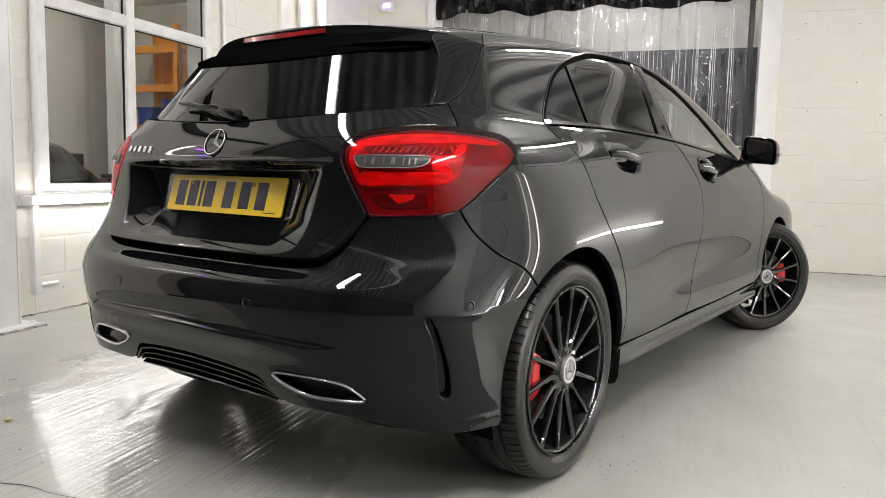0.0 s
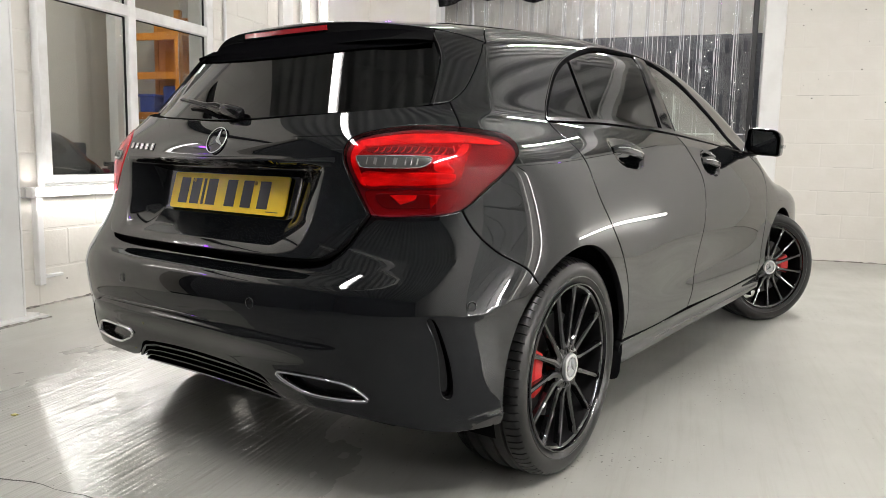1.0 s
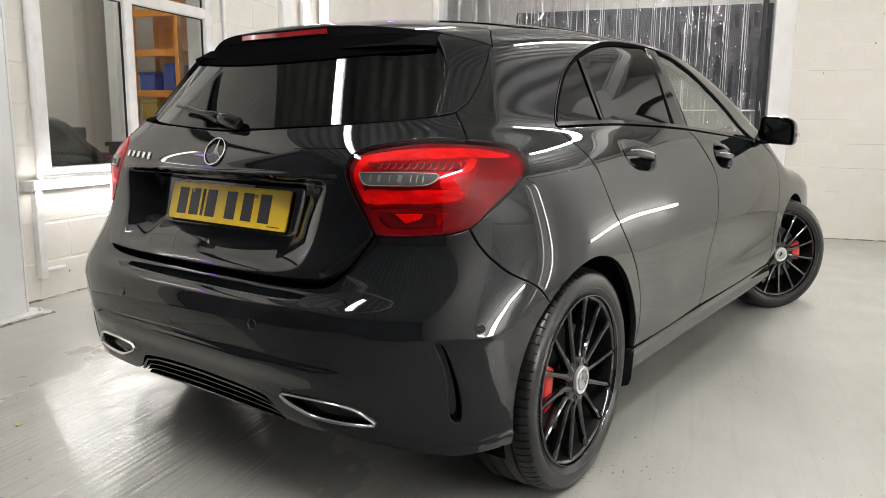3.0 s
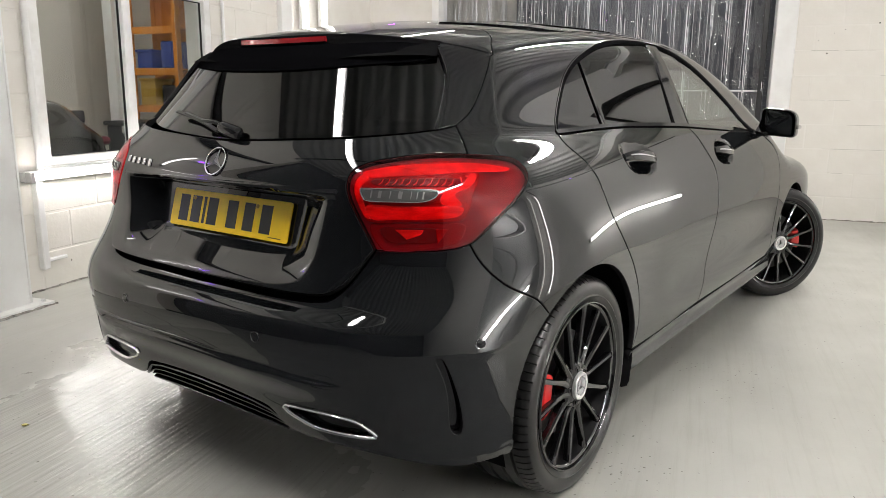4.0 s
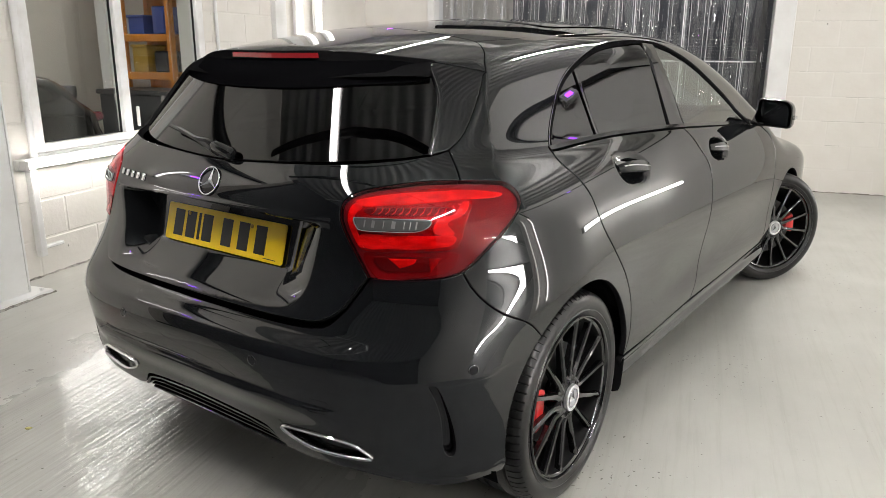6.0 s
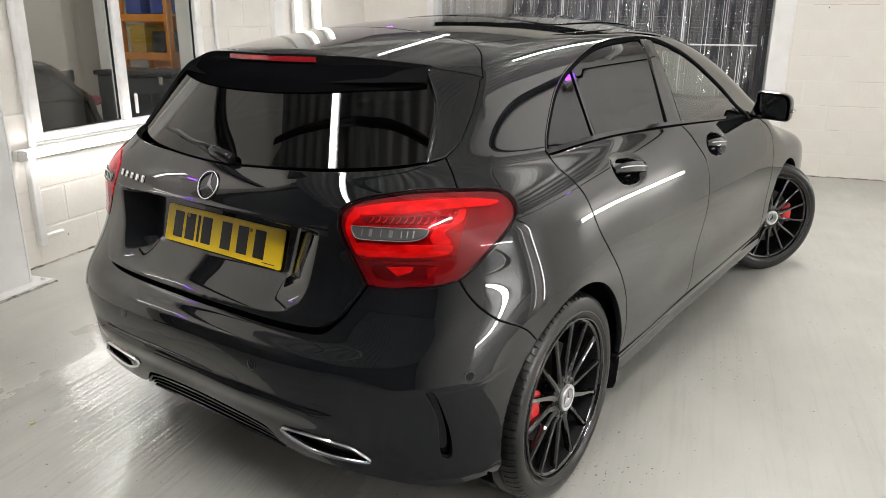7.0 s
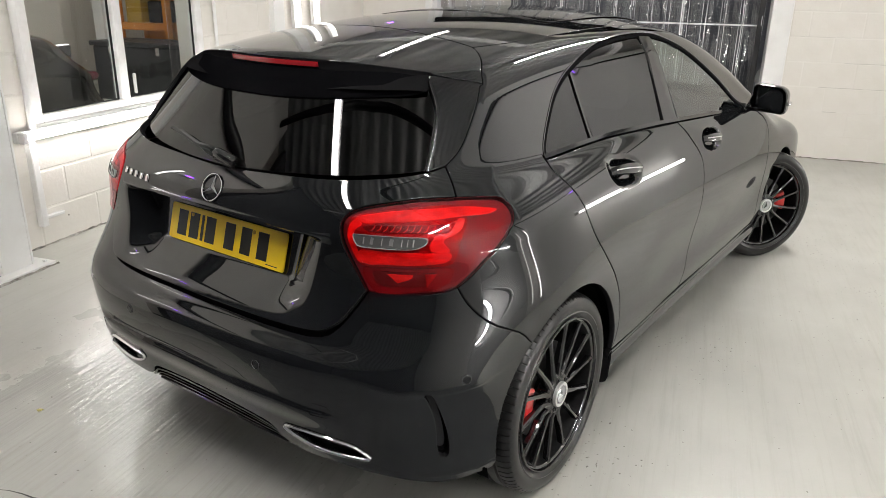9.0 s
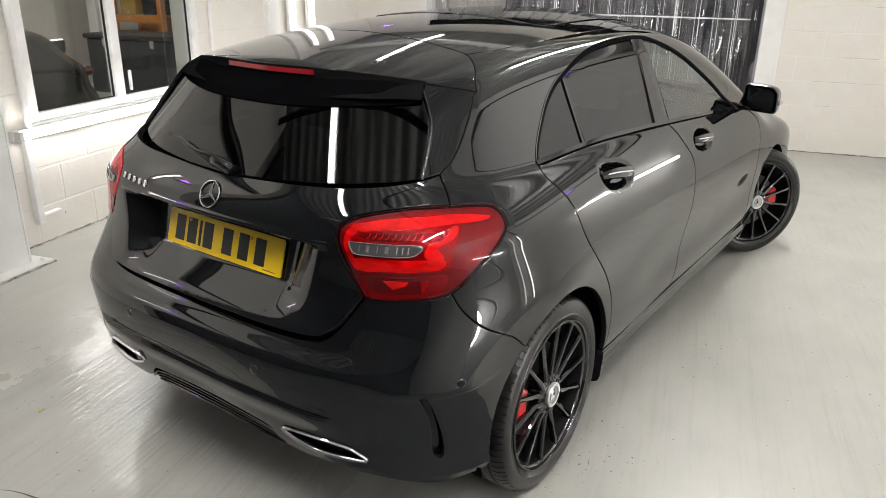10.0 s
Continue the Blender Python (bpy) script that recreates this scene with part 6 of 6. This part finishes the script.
for k in range(260):
    x = -1.66 + 3.3 * k / 259
    drop = 2.60 + 0.025 * math.sin(x * 5.2 + 1) + 0.018 * math.sin(x * 13)
    row = []
    for j in range(9):
        f = j / 8
        y = FAR + 0.02 + (0.2 + 0.8 * f) * (0.02 * math.sin(x * 11 + 1.5 * f) + 0.013 * math.sin(x * 29 + 3 * math.sin(3 * f)) + 0.007 * math.sin(x * 71 + 5 * f)) + 0.012 * math.sin(7 * f + x * 4)
        row.append(bm.verts.new((x, y, 2.93 + (drop - 2.93) * f)))
    rows.append(row)
for p, q in zip(rows, rows[1:]):
    for i in range(8):
        bm.faces.new((p[i], p[i + 1], q[i + 1], q[i]))
bmesh.ops.solidify(bm, geom=bm.faces[:], thickness=0.002)
room_part("valance", bm, BLACK_SHEET, None, "black creased plastic sheet gathered over the doorway", True, "curtain")

# the bay behind the curtain
room_part("wall_beyond", boxes(((LEFT - 4, 8.6, 0), (7.2, 8.8, HIGH)), ((7.0, FAR + 0.22, 0), (7.2, 8.6, HIGH))), WHITE_WALL, kind="structure", label="pale wall behind the curtain", category="wall")
room_part("ceiling_beyond", boxes(((LEFT - 6, FAR + 0.22, HIGH), (7.2, 8.8, HIGH + 0.1)), ((-8, FRONT, HIGH), (LEFT - 0.22, FAR + 0.22, HIGH + 0.1)), ((RIGHT + 0.2, -2.0, HIGH), (7.2, FAR + 0.22, HIGH + 0.1))), SHEET, kind="structure", label="pale ceiling of the next bays", category="ceiling")
shutter = room_part("roller_shutter", boxes(((-1.5, 8.3, 0.0), (2.6, 8.34, 0.05))), GREY_STEEL, label="dark grey roller shutter of narrow slats", category="shutter")
me = bpy.data.meshes.new("slat")
b_ = block((-2.05, -0.03, 0.0005), (2.05, 0.0, 0.0445), 0.002, 1)
b_.to_mesh(me)
b_.free()
me.materials.append(GREY_STEEL)
for k in range(57):
    o = new("slat", me)
    o.parent = shutter
    o.matrix_local = Matrix.Translation((0.55, 8.33, 0.05 + 0.045 * k))
# batten added to brighten the bay behind the curtain; no lamp known there
tube = batten(-0.9, 0.9, Matrix.Translation((0.4, 7.0, 3.2)) @ pose(0, 0, 0, 0, 0, 90), light=FILL_BACK)
for y in (-0.6, 0.6):
    room_part("hanger", boxes(((-0.006, y - 0.006, 0.06), (0.006, y + 0.006, HIGH - 3.2))), SHEET, tube)

# the bay behind the window
room_part("wall_next_bay", boxes(((-7.9, FRONT, 0), (-7.7, 8.6, HIGH)), ((-7.7, 7.2, 0), (LEFT - 0.22, 7.4, HIGH)), ((-7.7, FRONT, 0), (LEFT - 0.22, FRONT + 0.1, HIGH))), CREAM, kind="structure", label="beige walls of the bay behind the window", category="wall")
# added battens that brighten the bay behind the window; no lamps known there
for x, y in ((-4.6, 1.0), (-4.2, 3.4), (-5.9, 5.2)):
    tube = batten(-0.9, 0.9, Matrix.Translation((x, y, 3.2)), light=FILL_NEXT)
    for h in (-0.6, 0.6):
        room_part("hanger", boxes(((-0.006, h - 0.006, 0.06), (0.006, h + 0.006, HIGH - 3.2))), SHEET, tube)
room_part("square_post", boxes(((-6.98, 6.3, 0), (-6.82, 6.46, HIGH)), ((-7.06, 6.22, 0), (-6.74, 6.54, 0.015)), bevel=0.004), WHITE_SMOOTH, label="white square post in the next bay", category="post")
az, el = np.meshgrid(np.radians(np.arange(0, 360, 3.0)), np.radians(np.arange(-40, 91, 3.0)))
Wd = np.stack([np.sin(az) * np.cos(el), -np.cos(az) * np.cos(el), np.sin(el)], -1).reshape(-1, 3)
Pc = skin(Wd)
nu, nv = az.shape[1], az.shape[0]


def parked_car(paint, label, m, low):
    """Car of the same family, flattened in height by low for the camera's view."""
    other = new("parked_car")
    tagged(other, label, "car")
    o = new("body", mesh_of("body", Pc * (1, 1, low), [(j * nu + i, j * nu + (i + 1) % nu, (j + 1) * nu + (i + 1) % nu, (j + 1) * nu + i) for j in range(nv - 1) for i in range(nu)], paint))
    o.parent = other
    for x in (0.5, -0.5):
        room_part("headlamp", block((x - 0.17, 3.34, 0.66 * low), (x + 0.17, 3.50, 0.76 * low), 0.04, 3), CHROME, other, smooth=True)
        room_part("tail_lamp", block((x * 1.1 - 0.15, -0.60, 0.82 * low), (x * 1.1 + 0.15, -0.42, 0.93 * low), 0.05, 3), LAMP_DEEP, other, smooth=True)
    room_part("rear_window", block((-0.5, -0.50, 1.06 * low), (0.5, -0.30, 1.2 * low), 0.02, 2), GLOSS, other)
    room_part("plate_panel", block((-0.26, -0.645, 0.62 * low), (0.26, -0.56, 0.74 * low), 0.01, 2), TRIM, other)
    room_part("lower_valance", block((-0.62, -0.69, 0.2), (0.62, -0.5, 0.34), 0.04, 3), TRIM, other, smooth=True)
    for y in (0.0, 2.66):
        for x in (0.86, -0.86):
            o = new("wheel", bpy.data.objects["tyre"].data)
            o.parent = other
            o.matrix_local = pose(x, y, TYRE_R, 0, 0, 0 if x > 0 else 180)
    other.matrix_world = ROOM @ m


parked_car(principled("dark_car_paint", (0.004, 0.004, 0.0045), 0.06, Specular_IOR_Level=0.22), "gloss black car parked in the bay behind the window", pose(-4.6, 2.45, 0.0, 0, 0, 180), 0.82)
parked_car(principled("white_car_paint", (0.72, 0.72, 0.71), 0.3, Coat_Weight=1.0), "white car parked in the bay behind the curtain", pose(2.45, 7.1, 0.0, 0, 0, -90), 1.0)
rack = room_part("storage_rack", boxes(*[((x, y, 0), (x + 0.07, y + 0.09, 2.9)) for x in (-6.78, -5.97) for y in (6.5, 7.05)]), ORANGE, label="orange steel storage rack against the far wall of the next bay", category="rack")
room_part("rack_back", boxes(((-6.71, 7.06, 0.1), (-5.97, 7.08, 2.9))), ORANGE, rack)
for z in (0.86, 1.38, 1.95, 2.5):
    room_part("shelf_beam", boxes(((-6.71, 6.5, z), (-5.97, 6.54, z + 0.1)), bevel=0.004), ORANGE, rack)
    room_part("shelf", boxes(((-6.71, 6.54, z + 0.08), (-5.97, 7.05, z + 0.1))), ORANGE, rack)
room_part("storage_bin", boxes(((-6.6, 6.52, 0.96), (-6.34, 6.9, 1.32)), ((-6.62, 6.50, 1.30), (-6.32, 6.92, 1.34)), bevel=0.01), SIGN_YELLOW, label="yellow plastic bin on the rack", category="bin")
room_part("storage_crate", boxes(((-6.62, 6.52, 1.48), (-6.36, 6.9, 1.72)), ((-6.64, 6.50, 1.70), (-6.34, 6.92, 1.74)), bevel=0.01), BLUE, label="blue plastic crate on the rack", category="crate")
room_part("storage_crate", boxes(((-6.28, 6.6, 1.48), (-6.06, 6.95, 1.86)), bevel=0.02), BLUE, label="tall blue plastic crate on the rack", category="crate")
room_part("storage_crate", boxes(((-6.3, 6.6, 0.96), (-6.02, 6.95, 1.25)), bevel=0.02), TRIM, label="dark plastic crate on the rack", category="crate")
chest = room_part("storage_chest", boxes(((-6.55, 5.75, 0.0), (-5.2, 6.4, 0.70)), bevel=0.02), DARK_CHEST, label="dark grey storage chest on the floor of the next bay", category="chest")
room_part("lid", boxes(((-6.58, 5.72, 0.70), (-5.17, 6.43, 0.76)), bevel=0.015), TRIM, chest)
for x in (-6.25, -5.5):
    room_part("latch", boxes(((x - 0.03, 5.735, 0.60), (x + 0.03, 5.752, 0.72)), bevel=0.004), CHROME, chest)
for k in range(7):
    o = new("curtain_strip", strips[k % 6])
    o.matrix_world = ROOM @ pose(-3.6 + 0.012 * (k % 2), 3.75 + 0.18 * k, 0.06, 0, 0, 90 + rng.uniform(-3, 3))
    o.visible_shadow = False
    tagged(o, "hanging strip of clear creased plastic in the next bay", "strip curtain", "strips in the next bay")
room_part("curtain_rail", boxes(((-3.63, 3.6, 2.84), (-3.57, 5.1, 2.9)), ((-3.62, 3.6, 2.9), (-3.58, 3.64, HIGH)), ((-3.62, 5.06, 2.9), (-3.58, 5.1, HIGH))), TRIM, label="steel rail holding plastic strips", category="rail")

# blockwork: thickly painted blocks with shallow joints
def block_mesh(w, h, d=0.003):
    c = 0.006
    V = [(0, 0, 0), (w, 0, 0), (w, h, 0), (0, h, 0), (c, c, d), (w - c, c, d), (w - c, h - c, d), (c, h - c, d)]
    me = bpy.data.meshes.new("block")
    me.from_pydata(V, [], [(4, 5, 6, 7), (0, 1, 5, 4), (1, 2, 6, 5), (2, 3, 7, 6), (3, 0, 4, 7)])
    me.materials.append(WHITE_WALL)
    return me


full_block = block_mesh(0.4435, 0.2185)


faint_block = block_mesh(0.4435, 0.2185, 0.0013)


def lay(parent, u0, u1, z0, z1, place, d=0.003):
    """Courses of blocks over a stretch of wall; place turns (u, z) into a pose of the block's corner."""
    row = int(round(z0 / 0.225))
    z = row * 0.225
    while z < z1 - 0.03:
        h = min(0.225, z1 - z) - 0.0065
        u = math.floor(u0 / 0.45) * 0.45 - (0.225 if row % 2 else 0.0)
        while u < u1:
            a, b = max(u, u0), min(u + 0.45, u1)
            if b - a > 0.05 and h > 0.05:
                me = (full_block if d > 0.002 else faint_block) if b - a > 0.449 and h > 0.218 else block_mesh(b - a - 0.0065, h, d)
                o = new("block", me)
                o.parent = parent
                o.matrix_local = place(a + 0.003 + rng.uniform(-0.001, 0.001), z + 0.003) @ pose(0, 0, rng.uniform(-0.6, 0.3) * d)
            u += 0.45
        z += 0.225
        row += 1


def on_far(u, z):
    return pose(u, FAR, z, 90, 0, 0)


def on_left(u, z):
    return pose(LEFT, u, z, 90, 0, 90)


lay(wall_far, 1.865, RIGHT, 0.0, 2.7, on_far, 0.0013)
for k in range(26):  # old screw holes and chips in the paint
    r, u, z = rng.uniform(0.003, 0.007), rng.uniform(2.0, RIGHT - 0.1), rng.uniform(0.3, 2.6)
    o = room_part("screw_hole", revolve([(0.0, r), (0.0006, r * 0.8), (0.0006, 0.0)], 8), MARK, wall_far)
    o.matrix_local = pose(u, FAR - 0.002, z, 0, 0, -90)
lay(wall_left, 0.0, 3.555, 0.0, 0.69, on_left)
lay(wall_left, 2.605, 3.555, 0.69 - 0.015, 2.7, on_left)
lay(wall_left, 0.0, 0.955, 0.69 - 0.015, 2.7, on_left)

# a thin crack across the floor and a crumb that lies on it
bm = bmesh.new()
rows = []
for k in range(60):
    x = -2.2 + 3.0 * k / 59
    y, w = -0.895 + 0.012 * math.sin(x * 9) + 0.006 * math.sin(x * 31) - 0.008 * x, 0.0022 + 0.0012 * math.sin(x * 17)
    rows.append((bm.verts.new((x, y - w, 0.0012)), bm.verts.new((x, y + w, 0.0012))))
for p, q in zip(rows, rows[1:]):
    bm.faces.new((p[0], q[0], q[1], p[1]))
room_part("floor_crack", bm, MARK, floor)
bm = bmesh.new()
bmesh.ops.create_icosphere(bm, subdivisions=2, radius=0.008)
for v in bm.verts:
    v.co = (v.co.x * (1.3 + 0.5 * math.sin(v.co.y * 700)), v.co.y, v.co.z * 0.55)
crumb = room_part("crumb", bm, principled("dry_leaf", (0.5, 0.45, 0.16), 0.8), label="small dry yellowish crumb lying on the grey floor", category="litter", smooth=True)
crumb.matrix_world = ROOM @ pose(-1.055, -0.505, 0.004, 0, 0, 30)

# cracks along the joints, chips, and grime where floor and walls meet
GRIME = principled("grime", (0.12, 0.11, 0.095), 0.9)
vary(GRIME, noise_map(GRIME, 14, 6, (1, 1, 1), 0.7), (0.05, 0.045, 0.04), (0.42, 0.40, 0.36), 0.35, 0.62)
CRACK = principled("joint_crack", (0.42, 0.40, 0.365), 0.9)
for k in range(34):
    u, w, row = rng.uniform(1.95, RIGHT - 0.4), rng.uniform(0.05, 0.32), rng.randint(2, 11)
    room_part("joint_crack", boxes(((u, FAR - 0.0016, row * 0.225 - 0.0012), (u + w, FAR + 0.001, row * 0.225 + rng.uniform(0.0004, 0.0016)))), CRACK, wall_far)
for k in range(22):
    r, u, z = rng.uniform(0.003, 0.008), rng.choice((rng.uniform(0.05, 0.9), rng.uniform(2.7, 3.5), rng.uniform(0.7, 3.4))), rng.uniform(0.1, 0.62)
    o = room_part("paint_chip", revolve([(0.0, r), (0.0006, r * 0.8), (0.0006, 0.0)], 7), MARK, wall_left)
    o.matrix_local = pose(LEFT + 0.0035, u, z, 0, 0, 0) @ Matrix.Diagonal((1, 1, rng.uniform(0.4, 1.6), 1))


def bead(a, b, nudge):
    """An uneven line of grime along the foot of a wall."""
    a, b, nudge = Vector(a), Vector(b), Vector(nudge)
    n = int((b - a).length / 0.03)
    bm = bmesh.new()
    rows = []
    for k in range(n + 1):
        p = a.lerp(b, k / n)
        d, h = rng.uniform(0.003, 0.012), rng.uniform(0.004, 0.014)
        rows.append([bm.verts.new(p + Vector((0, 0, h))), bm.verts.new(p + nudge * d * 0.6 + Vector((0, 0, h * 0.6))), bm.verts.new(p + nudge * d)])
    for p, q in zip(rows, rows[1:]):
        for i in range(2):
            bm.faces.new((p[i], p[i + 1], q[i + 1], q[i]))
    return bm


room_part("trim", bead((LEFT + 0.003, -1.0, 0.001), (LEFT + 0.003, 3.5, 0.001), (1, 0, 0)), GRIME, kind="structure", label="line of grime along the foot of the wall", category="trim")
room_part("trim", bead((1.9, FAR - 0.003, 0.001), (RIGHT, FAR - 0.003, 0.001), (0, -1, 0)), GRIME, kind="structure", label="line of grime along the foot of the wall", category="trim")
room_part("trim", bead((LEFT + 0.293, 0.29, 0.001), (LEFT + 0.293, 0.71, 0.001), (1, 0, 0)), GRIME, kind="structure", label="line of grime round the column's foot plate", category="trim")
